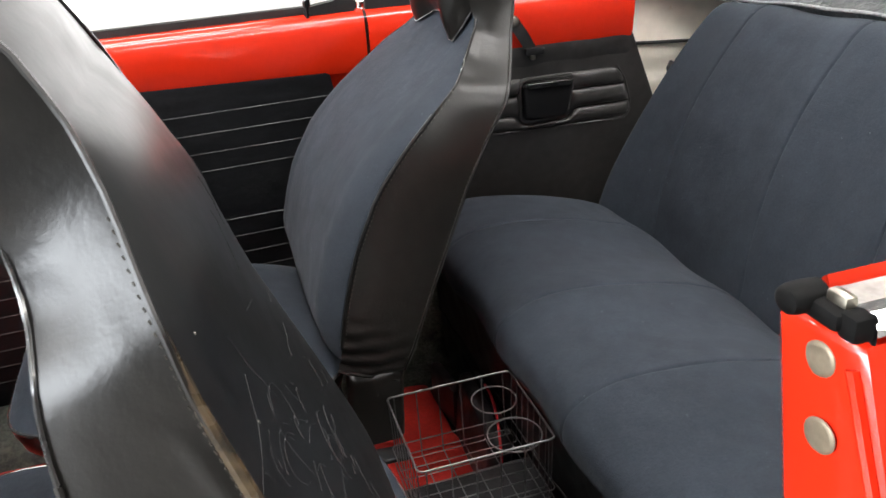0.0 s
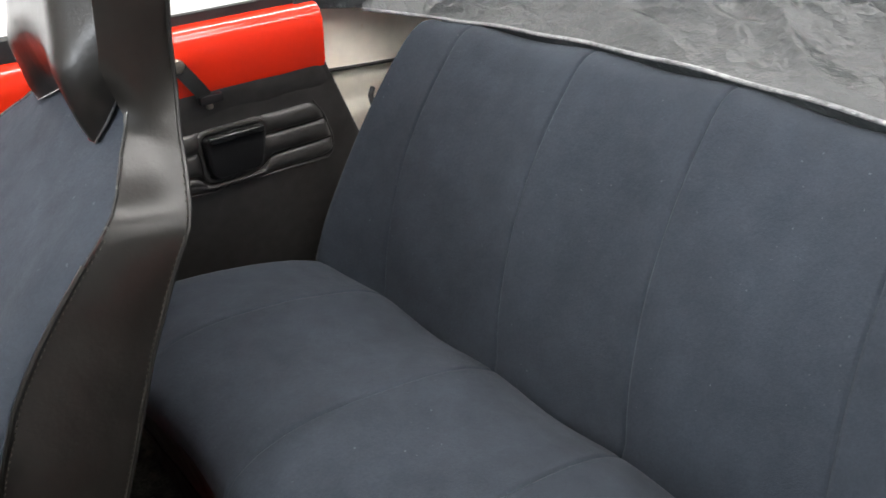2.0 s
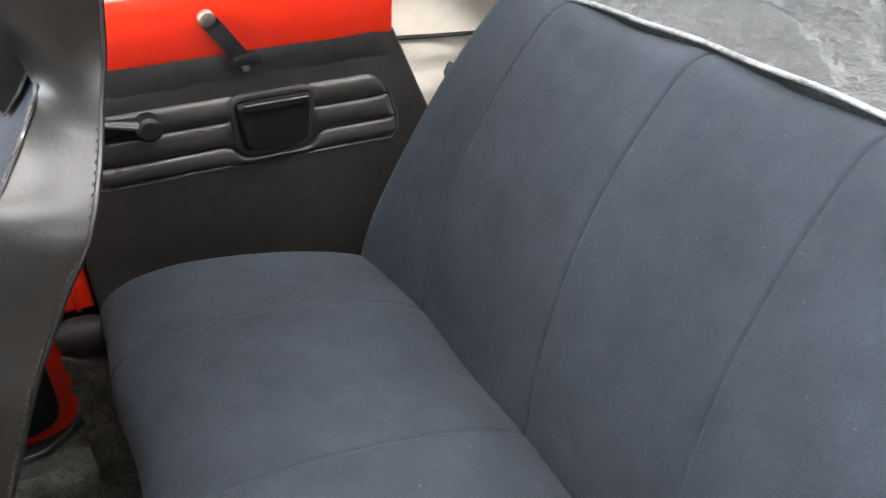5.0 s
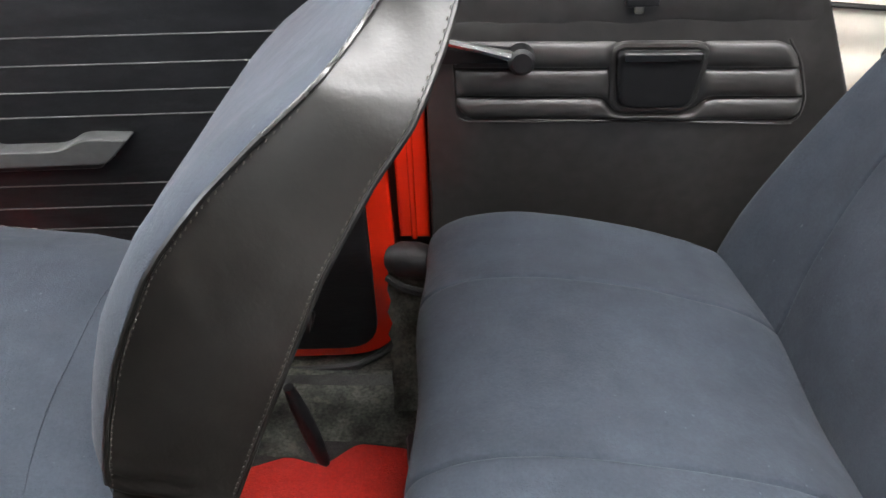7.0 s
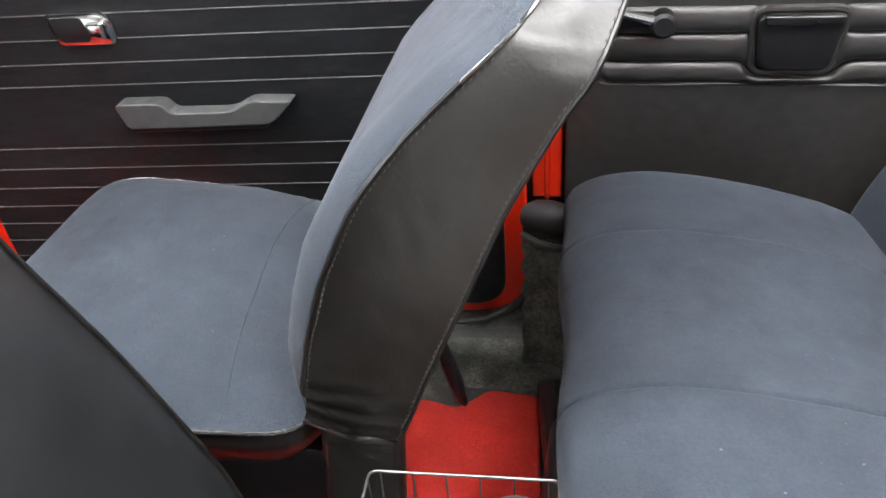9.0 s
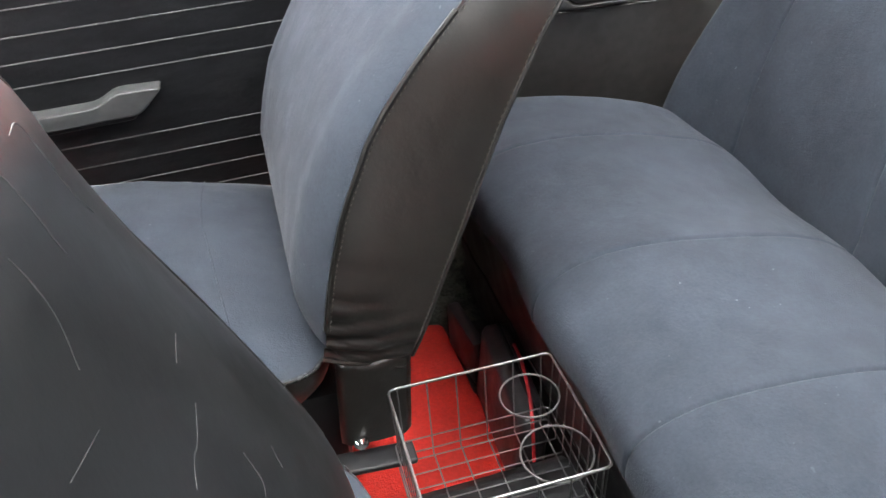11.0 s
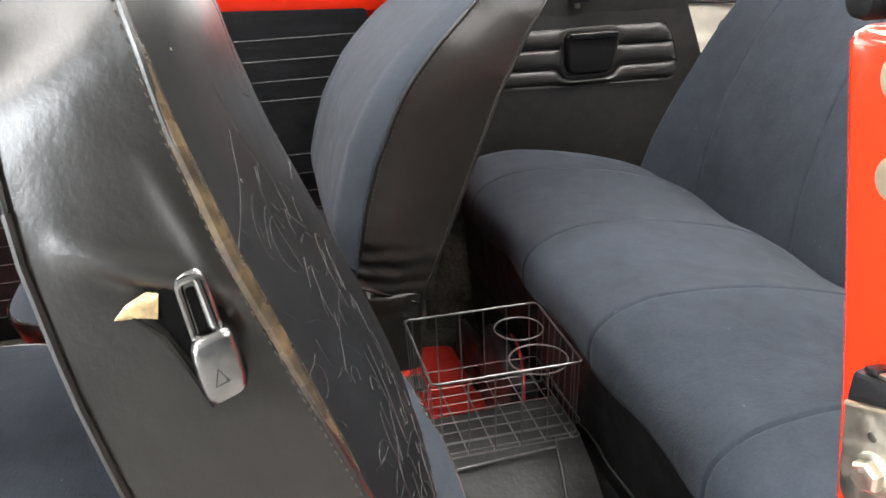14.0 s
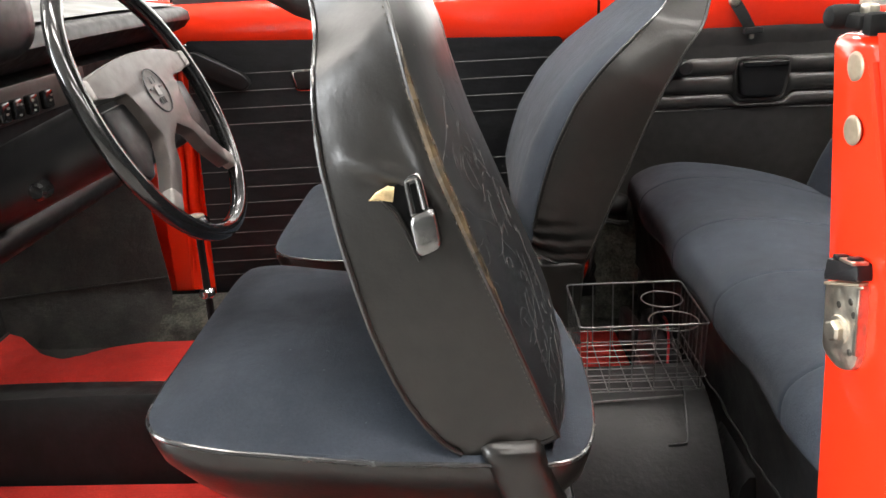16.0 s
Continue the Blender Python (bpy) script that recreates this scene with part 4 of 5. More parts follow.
        for way, wide in (([(0.469, 0.46), (0.465, 0.57), (0.441, 0.55), (0.411, 0.56), (0.392, 0.59)], 0.0009), ([(0.468, 0.25), (0.44, 0.23), (0.415, 0.23)], 0.0005), ([(0.452, 0.0), (0.418, 0.0), (0.395, -0.08)], 0.0007),
                          ([(0.292, 0.19), (0.292, 0.05), (0.296, 0.0), (0.294, -0.09)], 0.0004), ([(0.376, -0.18), (0.389, -0.35)], 0.0005), ([(0.308, 0.41), (0.310, 0.28)], 0.0004), ([(0.240, 0.17), (0.219, 0.13), (0.218, 0.08)], 0.0009), ([(0.198, 0.31), (0.187, 0.26)], 0.0007), ([(0.217, -0.12), (0.222, -0.61), (0.205, -0.80)], 0.0007)):
            line = curve([(u, f, 0) for u, f in way], 6)
            secs = []
            for i, (u, f, _) in enumerate(line):
                k = wide * (0.25 + math.sin(math.pi * (i + 0.5) / len(line))) * (0.7 + 0.6 * rng.random())
                p = Vector(back(u, (f + 1) * 10))
                q = Vector(back(line[min(i + 1, len(line) - 1)][0], (line[min(i + 1, len(line) - 1)][1] + 1) * 10)) - Vector(back(line[max(i - 1, 0)][0], (line[max(i - 1, 0)][1] + 1) * 10))
                side_way = q.cross(Vector((1, 0, 0))).normalized()
                secs.append([p + side_way * (h * k) + Vector((d, 0, 0)) for h, d in ((-1, -0.0002), (0, 0.0005), (1, -0.0002))])
            rings(secs, False, False, bm)
        part("scratch_wear", put(bm), SCUFF, t, "pale scratches in the vinyl", sharp=180)["kind"] = "stuff"
        for u, f, r in ((0.358, -0.80, 0.0017), (0.45, -0.88, 0.0012)):
            part("chip", put(lathe([(r, 0.0), (r * 0.8, 0.0006), (0.0002, 0.0008)], 9, Matrix.Translation(back(u, (f + 1) * 10)) @ pose(0, 0, 0, 0, 90, 0))), CHIP, t, "small white chip")
    part("back_panel", put(rings([[back(u, j) for j in range(21)] for u in bu], closed=False)), VINYL_BACK, t, "scratched black vinyl seat back", sharp=180)
    # fabric front, bulging, wrapping down to its lower edge
    def front(i, j):
        u, q = us[i], j / 40 * 2 - 1
        f = math.copysign(1 - (1 - abs(q)) ** 1.7, q)
        hw, b = smooth(HW, u) - twist(u), smooth(VF, u)
        r = abs(f)
        flat = lerp([(0.36, 1.0), (0.48, 0.0)], u)
        shape = (1 - r ** (2 + 6 * flat)) ** 0.8 + 0.10 * flat * math.exp(-((r - 0.80) / 0.10) ** 2) - 0.05 * flat * math.exp(-((r - 0.66) / 0.05) ** 2) + 0.03 * noise.noise((f * 3, u * 6, 1.0)) * (1 - r)
        bulge = bulge_max * shape * min(1, (u / 0.05 + 0.15)) ** 0.5 * min(1, max(0, (TOP + 0.012 - u) / 0.46)) ** 1.1
        return back_map(f * hw, b + bulge, u - 0.012 * (1 - r ** 2) * (1 if u < 0.02 else 0))
    part("fabric_front", put(rings([[front(i, j) for j in range(41)] for i in range(len(us))], closed=False)), FABRIC, t, "dark grey-blue fabric seat face", sharp=180)
    part("underside", put(rings([[back(low_end, j) for j in range(0, 21, 5)], [front(0, j) for j in range(0, 41, 10)]], closed=False)), VINYL, t)
    # headrest front: a glossy pad whose lower edge comes to a point over the fabric
    def vfab(u, r):
        return smooth(VF, u) + bulge_max * (1 - r ** (2 + 6 * lerp([(0.36, 1.0), (0.48, 0.0)], u))) ** 0.8 * min(1, max(0, (TOP + 0.012 - u) / 0.46)) ** 1.1

    def face(i, j):
        f = j / 20 * 2 - 1
        r = abs(f)
        low = lerp([(0, 0.548), (0.3, 0.542), (0.62, 0.511), (0.70, 0.513), (1, 0.59)], r)
        q = i / 18
        u = low + (0.795 - low) * q
        k = min(1, q * 4) ** 0.7
        hw = smooth(HW, u) - twist(u) * (1 - k * r)
        start, full = vfab(min(u, 0.618), r) + 0.006, fore(max(u, 0.6)) + 0.032 * min(1.0, (1 - r) / 0.36 + 0.05 * (1 - r)) * min(1, (1 - q) * 7 + 0.02) ** 0.5
        return back_map(f * hw, start + (full - start) * k, u)
    part("headrest_front", put(rings([[face(i, j) for j in range(21)] for i in range(19)], closed=False)), VINYL, t, "glossy black vinyl headrest face", sharp=180)
    part("headrest_seam", put(tube([face(0, j) for j in range(21)], 0.0014, 6)), PIPING, t, "stitched seam under the headrest")
    # seams
    for sgn in (-1, 1):
        part("rear_seam", put(tube([back_map(sgn * (smooth(HW, u) + 0.001), smooth(VR, u) - 0.001, u) for u in hs[:-1]], 0.0026, 6)), VINYL, t, "stitched edge seam")
        part("front_seam", put(tube([back_map(sgn * (smooth(HW, u) - twist(u) + 0.002), smooth(VF, u), u) for u in us[2:-12]], 0.0032, 6)), VINYL, t)
        part("shoulder_piping", put(tube([back_map(sgn * (smooth(HW, u) - twist(u) + 0.002), smooth(VF, u), u) for u in us[-13:-3]], 0.0022, 6)), PIPING, t, "glossy piping at the shoulder")
    # stitches along both rear seams
    stitch = box((0, 0, 0), (0.0011, 0.0011, 0.0034), 0)
    me = mesh_of(stitch, False)
    me.materials.append(THREAD)
    for k in range(70):
        u = 0.03 + 0.0074 * k
        for sgn in (-1, 1):
            ob = new("stitch", me)
            ob.parent = t
            ob.matrix_basis = tilt @ Matrix.Translation(back_map(sgn * (smooth(HW, u) + 0.0022), smooth(VR, u) + 0.003, u))
            if k < 56 and lean > 0:
                ob = new("stitch", me)
                ob.parent = t
                ob.matrix_basis = tilt @ Matrix.Translation(back_map(sgn * (smooth(HW, u) - twist(u) + 0.0030), smooth(VF, u) - 0.005, u))
    # cushion
    cx, cz = cushion_at
    def outline(q, k):
        c, s = math.cos(q), math.sin(q)
        x = -0.2825 + 0.2675 * math.copysign(abs(c) ** 0.24, c) * k
        y = (0.272 + (0.010 if c < 0 else 0)) * math.copysign(abs(s) ** (0.24 if c < 0 else 0.24 + (1.5 if s * inner > 0 else 0.35) * c), s) * k
        return x, y
    qs = [2 * math.pi * k / 64 for k in range(64)]
    def edge_z(x, y=-0.3):
        fall = 0.055 * max(0.0, (x + 0.27) / 0.27) * min(1.0, max(0.0, (y + 0.22) / 0.40)) if lean > 0 else 0.0
        return cz - fall + lerp([(-0.54, rise), (-0.40, rise * 0.62), (-0.2, rise * 0.25), (0.02, 0.0)], x)
    secs = []
    for k in (0.02, 0.2, 0.4, 0.6, 0.75, 0.85, 0.92, 0.97, 1.0):
        secs.append([(cx + x, y, edge_z(x, y) + 0.055 * (1 - k ** 2.6) + 0.004 * noise.noise((x * 8, y * 8, 2.0))) for x, y in (outline(q, k) for q in qs)])
    part("cushion", rings(secs), FABRIC, t, "dark grey-blue fabric seat cushion", sharp=75)
    if lean > 0:
        seam = []
        for i in range(61):
            y = -0.266 + 0.532 * i / 60
            k = max(0.364, abs(y) / 0.2725)
            x = -0.185 + 0.03 * min(1.0, max(0.0, (0.05 - y) / 0.3))
            seam.append((cx + x, y, edge_z(x, y) + 0.055 * (1 - max(k, abs(x + 0.2825) / 0.2675) ** 2.6) + 0.004 * noise.noise((x * 8, y * 8, 2.0)) - 0.0004))
        part("cushion_seam", tube(seam, 0.0010, 6), FABRIC, t, "stitched seam across the cushion")
    part("cushion_piping", tube([(cx + x, y, edge_z(x, y) - 0.003) for x, y in (outline(q, 1.0) for q in qs)], 0.0032, 8, True), PIPING, t, "glossy cushion piping")
    secs = []
    for k, dz in ((0.995, -0.002), (1.0, -0.014), (0.975, -0.04), (0.90, -0.075), (0.80, -0.115)):
        secs.append([(cx + x, y, edge_z(x, y) + dz + 0.004 * math.sin(14 * x + 20 * dz)) for x, y in (outline(q, k) for q in qs)])
    part("cushion_skirt", rings(secs), VINYL, t, "creased black vinyl cushion side", sharp=75)
    part("seat_frame", box((cx - 0.26, 0, cz - 0.19), (0.44, 0.38, 0.16), 0.02), DARK, t)
    trim_x = 0.025 if lean < 0 else 0.0
    for sgn in (-1, 1):
        part("hinge_cover", rings([[(x + dx - (0.45 * z if lean < 0 else 0), sgn * (y + dy + (0.020 if lean < 0 else 0)), z) for x, y in ((-0.096 + trim_x, 0.225), (-0.098 + trim_x, 0.250), (-0.088 + trim_x, 0.259), (-0.050, 0.261), (-0.014, 0.259), (-0.004, 0.250), (-0.004, 0.225))] for z, dx, dy in ((0.010, 0.006, -0.012), (0.003, 0.004, -0.002), (-0.004, 0.002, 0.002), (-0.016, 0.000, -0.001), (-0.030, -0.001, 0.001), (-0.07, -0.004, -0.001), (-0.10, -0.006, 0.002), (-0.13, -0.008, 0.0))]), VINYL, t, "black vinyl hinge cover", sharp=60)
        bx, bz = (-0.082, -0.122) if lean > 0 else (-0.035, -0.105)
        part("hinge_bolt", lathe([(0.010, 0), (0.010, 0.006), (0.006, 0.010)], 12, pose(bx, sgn * 0.262, bz, 90 if sgn < 0 else -90)), CHROME, t)
        if lean > 0:
            part("hinge_lever", box((-0.070, sgn * 0.280, -0.142), (0.110, 0.036, 0.010), 0.004, 3, None, pose(0, 0, 0, 0, 4, 0)), DARK, t, "flat black hinge lever")
        else:
            part("hinge_lever", tube([(0.004, sgn * 0.245, -0.100), (-0.006, sgn * 0.262, -0.112), (-0.030, sgn * 0.266, -0.124), (-0.045, sgn * 0.262, -0.126)], [0.005, 0.008, 0.009, 0.007], 8), DARK, t, "small black hinge lever")
    for sgn in (-1, 1):
        part("rail", box((cx - 0.33, sgn * 0.17, cz - 0.28), (0.36, 0.03, 0.03), 0.004), STEEL, t)
        for fx in (-0.45, -0.18):
            part("rail_leg", box((cx + fx, sgn * 0.17, cz - 0.335), (0.04, 0.03, 0.10), 0.004), DARK, t)
    return t, tilt


GROUP = "front seats"
pass_seat, _ = seat("dark fabric passenger seat with black vinyl shell, leaning back", pose(0.054, 0.868, 0.513), 24, (-0.05, 0.012), GROUP, 0.034, 0.035, VF_PASSENGER, 0.012, -1, HW, VR_PASSENGER)
part("seat_lever", tube([(-0.016, 0.075, -0.11), (-0.008, 0.08, -0.15), (0.006, 0.082, -0.21), (0.017, 0.083, -0.262), (0.022, 0.083, -0.272)], [0.008, 0.011, 0.013, 0.010, 0.005], 12), DARK, pass_seat, "glossy black seat release lever")
drv_seat, drv_tilt = seat("dark fabric driver seat with vinyl shell, backrest folded forward", pose(-0.09, 0.21, 0.55), -22, (0.09, -0.026), GROUP, 0.010, 0.062, VF_DRIVER, 0.040, 1, HW_DRIVER, VR_DRIVER)
# Streak on the rear seam: wear, with the fold's warm highlight painted in.
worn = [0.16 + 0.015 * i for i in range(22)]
part("worn_highlight_edge", tube([drv_tilt @ Vector(back_map(-(smooth(HW_DRIVER, u) - 0.0010), smooth(VR_DRIVER, u) - 0.0022, u)) for u in worn], [0.001 + 0.0050 * math.sin(math.pi * i / 21) ** 0.6 for i in range(22)], 8), WORN_GLINT, drv_seat, "brown worn seam streak with a highlight painted in")

# backrest latch on the driver seat, in a torn slot
def on_back(w, v, u):
    return drv_tilt @ Vector(back_map(w + 0.2587 - smooth(HW_DRIVER, u), v, u))


def backrest_slab(poly, depth, bevel, w0):
    return slab((poly, lambda a, b, d: on_back(w0 - d, a, b)), depth, bevel, 2)


SIDE = -0.2555


def aim(poly):
    """The latch stands a little askew in the backrest."""
    return [(v - 0.0225 - 0.22 * (u - 0.263), u) for v, u in poly]


def pillow(v0, u0, hv, hu, w0, depth, power=0.45, n=28):
    """A pad with rounded corners and a domed face."""
    secs = []
    for k, h in ((0.96, 0.0), (1.0, 0.15), (1.0, 0.5), (0.97, 0.72), (0.90, 0.87), (0.75, 0.95), (0.45, 0.99), (0.05, 1.0)):
        ring = []
        for i in range(n):
            c, s = math.cos(2 * math.pi * i / n), math.sin(2 * math.pi * i / n)
            v, u = aim([(v0 + hv * k * math.copysign(abs(c) ** power, c), u0 + hu * k * math.copysign(abs(s) ** power, s))])[0]
            ring.append(on_back(w0 - depth * h, v, u))
        secs.append(ring)
    return rings(secs)


# No real hole: a black slab paints the shaded inside of the tear.
part("latch_tear", backrest_slab(aim(round_poly([(0.080, 0.332), (0.060, 0.334), (0.029, 0.348), (0.028, 0.262), (0.048, 0.254), (0.066, 0.312)], 0.005, 3)), 0.0035, 0.001, SIDE), HOLE, drv_seat, "black slab painting the dark inside of the torn vinyl")
part("tear_edge", tube([on_back(SIDE - 0.005, v, u) for v, u in aim([(0.082, 0.328), (0.068, 0.308), (0.060, 0.280), (0.054, 0.254)])], [0.001, 0.0024, 0.0024, 0.0016], 6), VINYL, drv_seat, "curled vinyl lip of the tear")
part("torn_foam", rings([[on_back(SIDE - 0.002 - dw, v, u) for v, u in aim([(0.093, 0.331), (0.084, 0.3355), (0.070, 0.337), (0.063, 0.333), (0.068, 0.320), (0.077, 0.325)])] for dw in (0.0, 0.003)] + [[on_back(SIDE - 0.007, v, u) for v, u in aim([(0.090, 0.332), (0.083, 0.335), (0.073, 0.335), (0.067, 0.331), (0.070, 0.324), (0.078, 0.328)])]]), FOAM, drv_seat, "yellow foam showing through the tear")
latch = part("latch_plate", pillow(0.0425, 0.309, 0.0115, 0.030, SIDE, 0.010, 0.5), LATCH, drv_seat, "chromed backrest latch")
# The slot's dark depth is likewise a thin black slab.
part("latch_slot", backrest_slab(aim(round_poly([(0.0462, 0.331), (0.0402, 0.330), (0.0395, 0.298), (0.0465, 0.298)], 0.002, 3)), 0.0015, 0.0005, SIDE - 0.0095), HOLE, latch)
part("latch_rail", tube([on_back(SIDE - 0.0105, v, u) for v, u in aim(round_poly([(0.0495, 0.336), (0.0370, 0.335), (0.0355, 0.296), (0.0500, 0.296)], 0.004, 4))], 0.0026, 8, True), LATCH, latch)
part("latch_catch", pillow(0.0400, 0.281, 0.0152, 0.0218, SIDE - 0.004, 0.018), LATCH, latch, "chrome push catch with a triangle mark")
part("latch_mark", tube([on_back(SIDE - 0.0222, v, u) for v, u in aim([(0.0450, 0.2725), (0.0360, 0.2725), (0.0405, 0.2820)])], 0.0004, 5, True), DARK, latch)

# ---- wire basket ----
basket = thing("wire_basket", "dark wire basket with two cup rings on the tunnel", "wire basket")
X0, X1, Y0, Y1, ZR, ZB = 0.014, 0.228, 0.405, 0.598, 0.476, 0.350
part("rim", tube([(x, y, ZR) for x, y in round_poly([(X0, Y0), (X1, Y0), (X1, Y1), (X0, Y1)], 0.010, 4)], 0.0019, 8, True), WIRE, basket, "thick rim wire")
for i in range(6):
    x = X0 + 0.012 + (X1 - X0 - 0.024) * i / 5
    part("wire", tube([(x, Y0, ZR), (x, Y0 + 0.004, ZB), (x, Y1 - 0.004, ZB), (x, Y1, ZR)], 0.0011, 6), WIRE, basket)
for i in range(8):
    y = Y0 + 0.012 + (Y1 - Y0 - 0.024) * i / 7
    part("wire", tube([(X0, y, ZR), (X0 + 0.004, y, ZB + 0.003), (X1 - 0.004, y, ZB + 0.003), (X1, y, ZR)], 0.0011, 6), WIRE, basket)
for z in (ZB + 0.004, ZB + 0.028):
    part("wire", tube([(x, y, z) for x, y in round_poly([(X0, Y0), (X1, Y0), (X1, Y1), (X0, Y1)], 0.008, 3)], 0.0011, 6, True), WIRE, basket)
for cx, cy, r in ((0.182, 0.548, 0.037), (0.180, 0.452, 0.042)):
    part("cup_ring", tube([(cx + r * math.cos(q * math.pi / 16), cy + r * math.sin(q * math.pi / 16), 0.462) for q in range(32)], 0.0014, 6, True), WIRE, basket, "thin cup ring")
part("stay", tube([(0.03, 0.398, 0.338), (0.11, 0.401, 0.341), (0.191, 0.404, 0.343)], 0.0020, 7), WIRE, basket, "loose stay wire")
part("hook", tube([(0.194, 0.434, 0.354), (0.192, 0.408, 0.346), (0.188, 0.371, 0.326), (0.183, 0.337, 0.299), (0.180, 0.332, 0.295), (0.172, 0.331, 0.294), (0.150, 0.331, 0.293)], 0.0023, 7), DARK, basket, "bent black wire hook")

# ---- loose things ----
case = thing("black_case", "soft black zipped case standing behind the basket", "case")
part("case_body", box((0.228, 0.76, 0.222), (0.05, 0.24, 0.16), 0.018, 4, None, pose(0, 0, 0, 0, 6, -3)), CASE, case)
part("zip", tube([(0.235, 0.655, 0.298), (0.24, 0.76, 0.304), (0.246, 0.87, 0.30)], 0.004, 6), DARK, case)
cord = thing("red_cord", "thin red cord hanging over the black case", "cord")
part("cord_line", tube(curve([(0.25, 0.80, 0.31), (0.242, 0.74, 0.325), (0.232, 0.68, 0.315), (0.222, 0.64, 0.295), (0.215, 0.615, 0.25)]), 0.0028, 7), CORD, cord)
pouch = thing("small_black_box", "small black box lying on the red mat", "box")
part("box_body", box((0.212, 0.955, 0.195), (0.026, 0.13, 0.10), 0.009, 2, None, pose(0, 0, 0, 0, 0, 6)), CASE, pouch)
vent = thing("ribbed_vent", "black ribbed plastic cover on the floor by the seat riser", "vent cover")
part("vent_shell", rings([[(0.248 + 0.052 * f + dx, y, z) for f, z in ((0.0, 0.135), (0.0, 0.222), (0.12, 0.258), (0.35, 0.276), (0.75, 0.276), (1.0, 0.250), (1.0, 0.135))] for y, dx in ((0.26, -0.006), (0.30, -0.002), (0.36, 0.002), (0.42, 0.006), (0.445, 0.012))]), DARK, vent, sharp=60)
for i in range(12):
    y = 0.285 + 0.0125 * i
    part("rib", tube([(0.246 + 0.00008 * i, y, 0.15), (0.2465 + 0.001 * i / 2, y, 0.224), (0.258 + 0.0005 * i, y, 0.261), (0.272 + 0.0005 * i, y, 0.2775)], 0.0022, 5), RUBBER, vent)


def mat_sheet(name, label, pts, z, wave):
    t = thing(name, label, "floor mat", "red floor mats")
    bm = slab((round_poly(pts, 0.018, 4), lambda a, b, d: (a, b, z + d * wave)), 0.012, 0.004, 2)
    part("carpet", bm, MAT_RED, t)
    return t


mat_sheet("floor_mat", "red carpet mat in the driver footwell", [(-1.28, -0.10), (-0.15, -0.10), (-0.15, 0.20), (-0.40, 0.41), (-1.28, 0.43)], 0.141, 4.0)
mat_sheet("floor_mat", "red carpet mat in the passenger footwell", [(-1.45, 0.59), (-0.1, 0.59), (-0.1, 1.09), (-0.86, 1.105), (-1.006, 1.106), (-1.118, 1.083), (-1.175, 1.040), (-1.224, 1.019), (-1.294, 1.054), (-1.33, 1.088), (-1.40, 1.160), (-1.45, 1.20)], 0.141, 1.0)
mat_sheet("floor_mat", "red carpet mat behind the passenger seat", [(-0.09, 0.59), (0.235, 0.59), (0.215, 0.78), (0.198, 0.88), (0.195, 1.070), (0.102, 1.083), (0.05, 1.032), (-0.014, 1.053), (-0.09, 1.02)], 0.141, 1.0)

# ---- steering wheel, dashboard, gear lever ----
WHEEL_AT, TILT = Vector((-0.59, 0.287, 0.896)), 66
WHEEL = Matrix.Translation(WHEEL_AT) @ pose(0, 0, 0, 0, TILT, 0)
wheel = thing("steering_wheel", "black steering wheel with a brown-grey four-spoke hub", "steering wheel", at=WHEEL)
R = 0.195
part("rim", tube([(R * math.cos(q * math.pi / 32), R * math.sin(q * math.pi / 32), 0) for q in range(64)], 0.0125, 12, True), GLOSS, wheel, "glossy black rim")
half = [(-0.076, 0.0), (-0.074, 0.06), (-0.066, 0.13), (-0.056, 0.178), (-0.036, 0.184), (-0.030, 0.13), (-0.028, 0.088), (-0.014, 0.082), (0.020, 0.070), (0.036, 0.060), (0.070, 0.087), (0.112, 0.132), (0.126, 0.114), (0.082, 0.058), (0.052, 0.040), (0.034, 0.0)]
full = half + [(x, -y) for x, y in half[-2:0:-1]]


def hub_lift(a, b):
    return 0.006 * max(0.0, 1 - (math.hypot(a, b) / 0.17) ** 2) - 0.014


hub = part("hub", slab((round_poly(full, [0 if abs(y) < 1e-6 else 0.007 for x, y in full], 3), lambda a, b, d: (a, b, d + hub_lift(a, b))), 0.020, 0.003, 2), HUB, wheel, "satin brown-grey four-spoke hub", sharp=35)
for a in (-1, 1):
    part("horn_pad", slab((round_poly([(-0.022, a * 0.070), (-0.020, a * 0.150), (0.068, a * 0.146), (0.082, a * 0.120), (0.034, a * 0.066)], 0.010, 3), lambda p, q, d: (p, q, d - 0.020)), 0.016, 0.005, 2), DARK, wheel, "black horn pad")
    part("arm_clip", box((-0.047, a * 0.174, 0.000), (0.026, 0.020, 0.018), 0.003, 2), CLIP, wheel, "pale grey clip at the rim")
    part("spoke_sleeve", box((0.116, a * 0.122, -0.001), (0.030, 0.024, 0.018), 0.005, 3, None, pose(0, 0, 0, 0, 0, a * 47)), CLIP, wheel, "grey spoke end")
part("emblem_ring", tube([(-0.017 + 0.032 * math.cos(q * math.pi / 16), 0.032 * math.sin(q * math.pi / 16), 0.0118) for q in range(32)], 0.0012, 6, True), DARK, wheel, "dark ring of the embossed badge")
part("emblem", box((-0.017, 0.0, 0.0122), (0.014, 0.014, 0.0016), 0.0006, 1), CLIP, wheel, "pale square badge")
for dx, dy, lx, ly in ((-0.016, -0.006, 0.010, 0.003), (-0.016, 0.006, 0.010, 0.003), (0.015, -0.007, 0.010, 0.003), (0.015, 0.0, 0.010, 0.003), (0.015, 0.007, 0.010, 0.003), (-0.004, -0.016, 0.003, 0.012), (-0.004, 0.016, 0.003, 0.012)):
    part("emblem_bar", box((-0.017 + dx, dy, 0.0120), (lx, ly, 0.0014), 0.0004, 1), DARK, wheel)
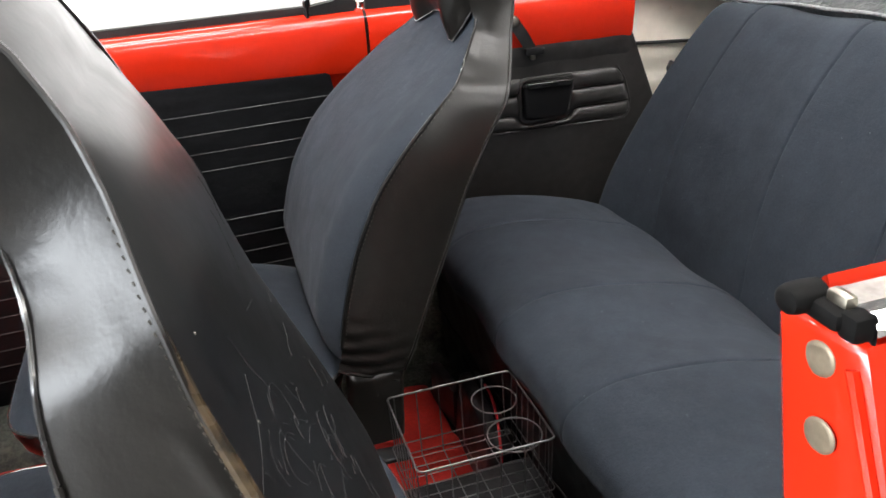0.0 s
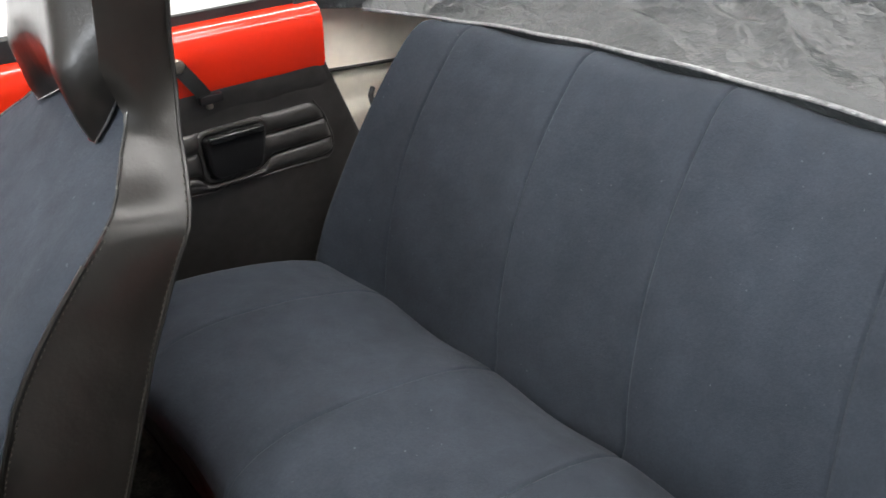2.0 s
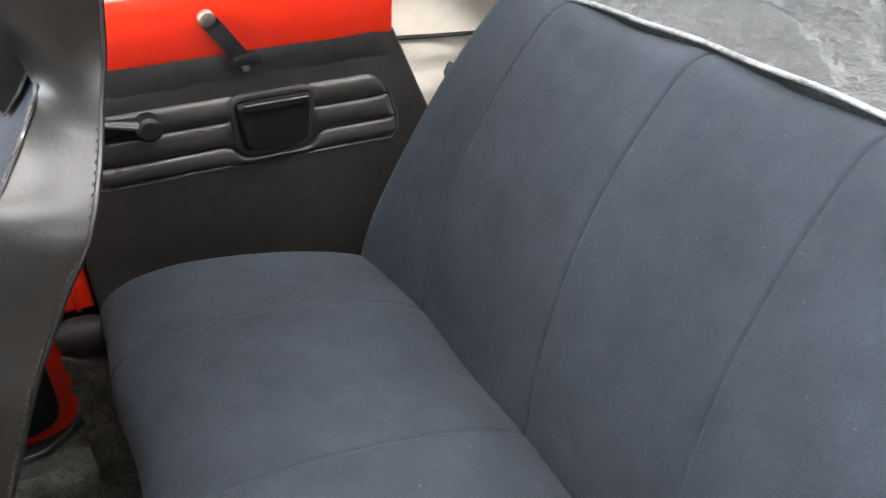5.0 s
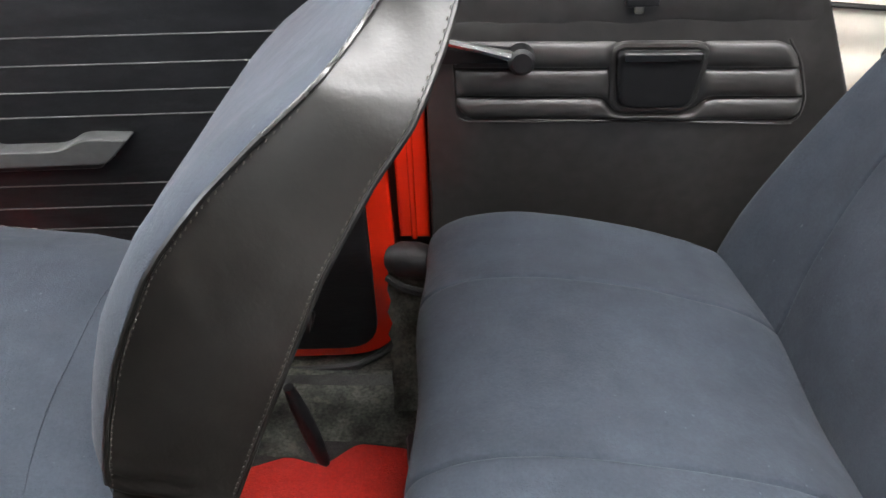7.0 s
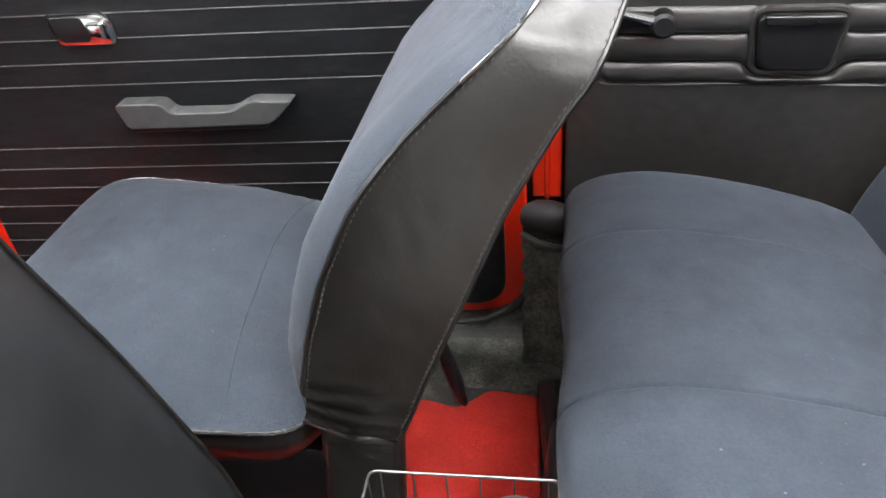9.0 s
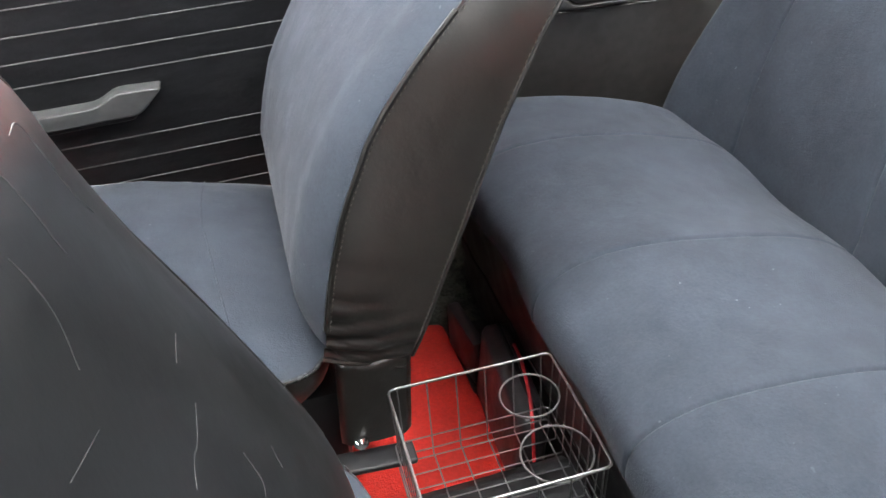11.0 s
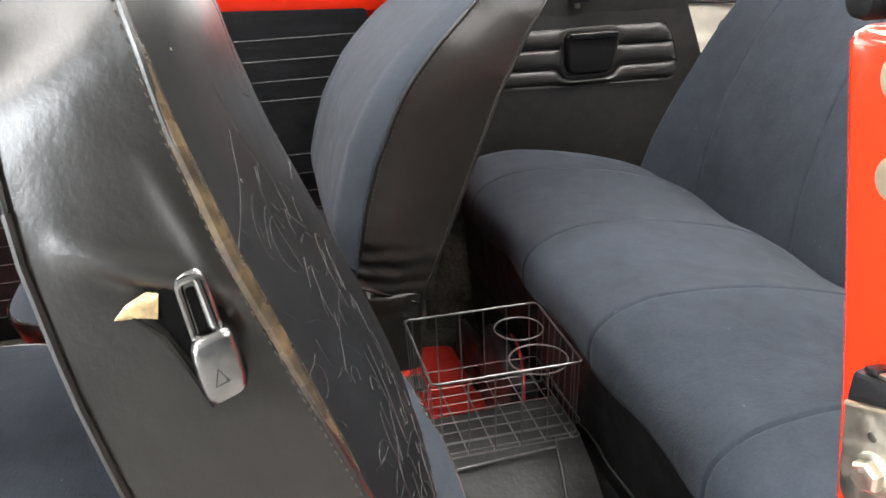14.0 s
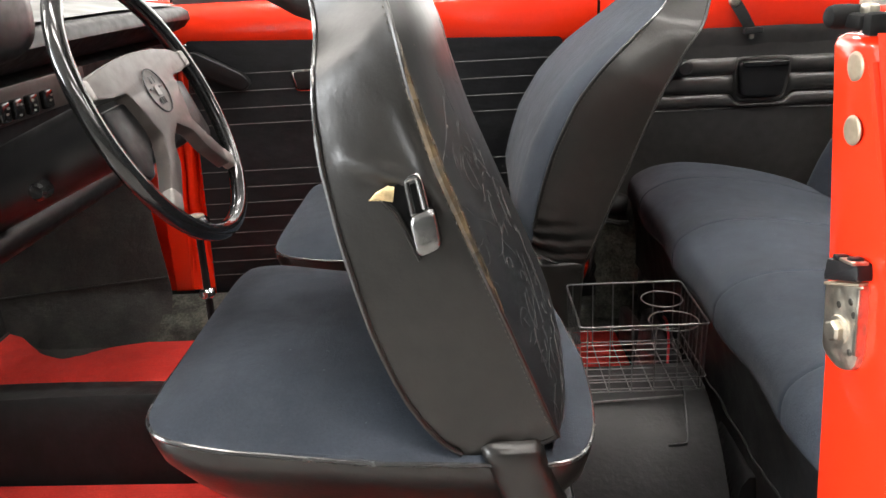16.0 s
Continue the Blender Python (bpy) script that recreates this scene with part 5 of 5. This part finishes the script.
col = thing("steering_column", "black steering column behind the wheel", "steering column")
part("shroud", tube([WHEEL_AT + Vector((-math.sin(radians(TILT)), 0, -math.cos(radians(TILT)))) * s for s in (0.012, 0.06, 0.18, 0.42)], [0.045, 0.05, 0.052, 0.055], 16), DARK, col)
part("stalk", tube([(-0.69, 0.30, 0.845), (-0.69, 0.38, 0.860), (-0.68, 0.45, 0.872)], [0.006, 0.006, 0.009], 8), DARK, col)
part("key_lock", lathe([(0.013, 0), (0.013, 0.02), (0.009, 0.024)], 12, pose(-0.74, 0.225, 0.80, 90)), GLOSS, col)

dash = thing("dashboard", "black padded dashboard with a pale top", "dashboard")
part("dash_pad", rings([[(x, y, z + 0.010 * (1 - ((y - CENTRE) / 0.7) ** 2)) for x, z in ((-0.800, 0.950), (-0.784, 0.966), (-0.786, 0.983), (-0.800, 0.993), (-0.83, 0.998), (-1.2, 1.04), (-1.2, 0.88), (-0.86, 0.925))] for y in [-0.13 + 1.21 * i / 16 for i in range(17)]]), DARK, dash, "rolled black dash edge", sharp=50)
# The dash top's sheen is painted by this sheet's paler grey.
part("dash_top", sheet(lambda u, v: (-0.806 - 0.38 * u, -0.10 + 1.16 * v, 0.999 + 0.010 * (1 - ((-0.10 + 1.16 * v - CENTRE) / 0.7) ** 2) + 0.05 * u), 6, 16), DASH, dash, "dash top sheet with the sheen put into its paler grey")
part("dash_face", rings([[(x, y, z) for x, z in ((-0.87, 0.94), (-0.845, 0.92), (-0.845, 0.75), (-0.87, 0.70), (-0.97, 0.70), (-0.97, 0.94))] for y in [-0.12 + 1.18 * i / 12 for i in range(13)]]), DARK, dash, "black dash face", sharp=40)
part("instrument_pod", rings([[(x, 0.235 + w * math.copysign(abs(math.cos(q)) ** 0.6, math.cos(q)), 1.018 + h * math.copysign(abs(math.sin(q)) ** 0.7, math.sin(q)) + lift) for q in [2 * math.pi * k / 28 for k in range(28)]] for x, w, h, lift in ((-1.10, 0.09, 0.04, -0.01), (-0.95, 0.115, 0.055, 0.0), (-0.84, 0.125, 0.062, 0.006), (-0.785, 0.125, 0.064, 0.008), (-0.770, 0.115, 0.056, 0.008), (-0.766, 0.090, 0.040, 0.008), (-0.766, 0.010, 0.005, 0.008))]), DARK, dash, "black hooded instrument pod", sharp=50)
panel = part("switch_panel", box((-0.843, 0.46, 0.895), (0.010, 0.32, 0.056), 0.004), SWITCH, dash, "brown-grey switch panel")
for i, y in enumerate((0.330, 0.368, 0.412, 0.462)):
    part("switch", box((-0.834, y, 0.888), (0.012, 0.028, 0.030), 0.004), GLOSS, panel, "rocker switch")
    for k, (dy, dz) in enumerate(((-0.005, 0.007), (0.005, 0.006), (0.0, -0.002), (-0.003, -0.009))):
        if (i + k) % 3:
            part("switch_mark", box((-0.8275, y + dy, 0.888 + dz), (0.001, 0.006, 0.003), 0), CHIP, panel)
part("knob", lathe([(0.012, 0), (0.012, 0.014), (0.008, 0.018), (0.001, 0.018)], 14, pose(-0.838, 0.545, 0.908, 0, 90)), CHROME, panel, "chrome pull knob")
part("knee_pad", tube([(-0.86, -0.1, 0.70), (-0.86, 0.5, 0.70), (-0.86, 1.12, 0.70)], 0.024, 12), DARK, dash)

gear = thing("gear_lever", "black gear lever with chrome collar and round knob", "gear lever")
part("shaft", tube(curve([(-0.655, 0.53, 0.345), (-0.648, 0.53, 0.45), (-0.646, 0.53, 0.62)]), 0.007, 8), DARK, gear)
part("boot", lathe([(0.035, 0), (0.028, 0.02), (0.018, 0.04), (0.010, 0.05)], 16, pose(-0.655, 0.53, 0.338)), RUBBER, gear)
part("collar", lathe([(0.010, 0), (0.014, 0.004), (0.014, 0.014), (0.010, 0.018)], 14, pose(-0.648, 0.53, 0.507)), CHROME, gear, "chrome collar")
part("knob", lathe([(0.010, 0), (0.020, 0.008), (0.023, 0.022), (0.021, 0.034), (0.014, 0.040)], 18, pose(-0.646, 0.53, 0.622)), GLOSS, gear, "round black knob")
part("knob_cap", lathe([(0.014, 0), (0.013, 0.003), (0.001, 0.004)], 14, pose(-0.646, 0.53, 0.6615)), STEEL, gear)
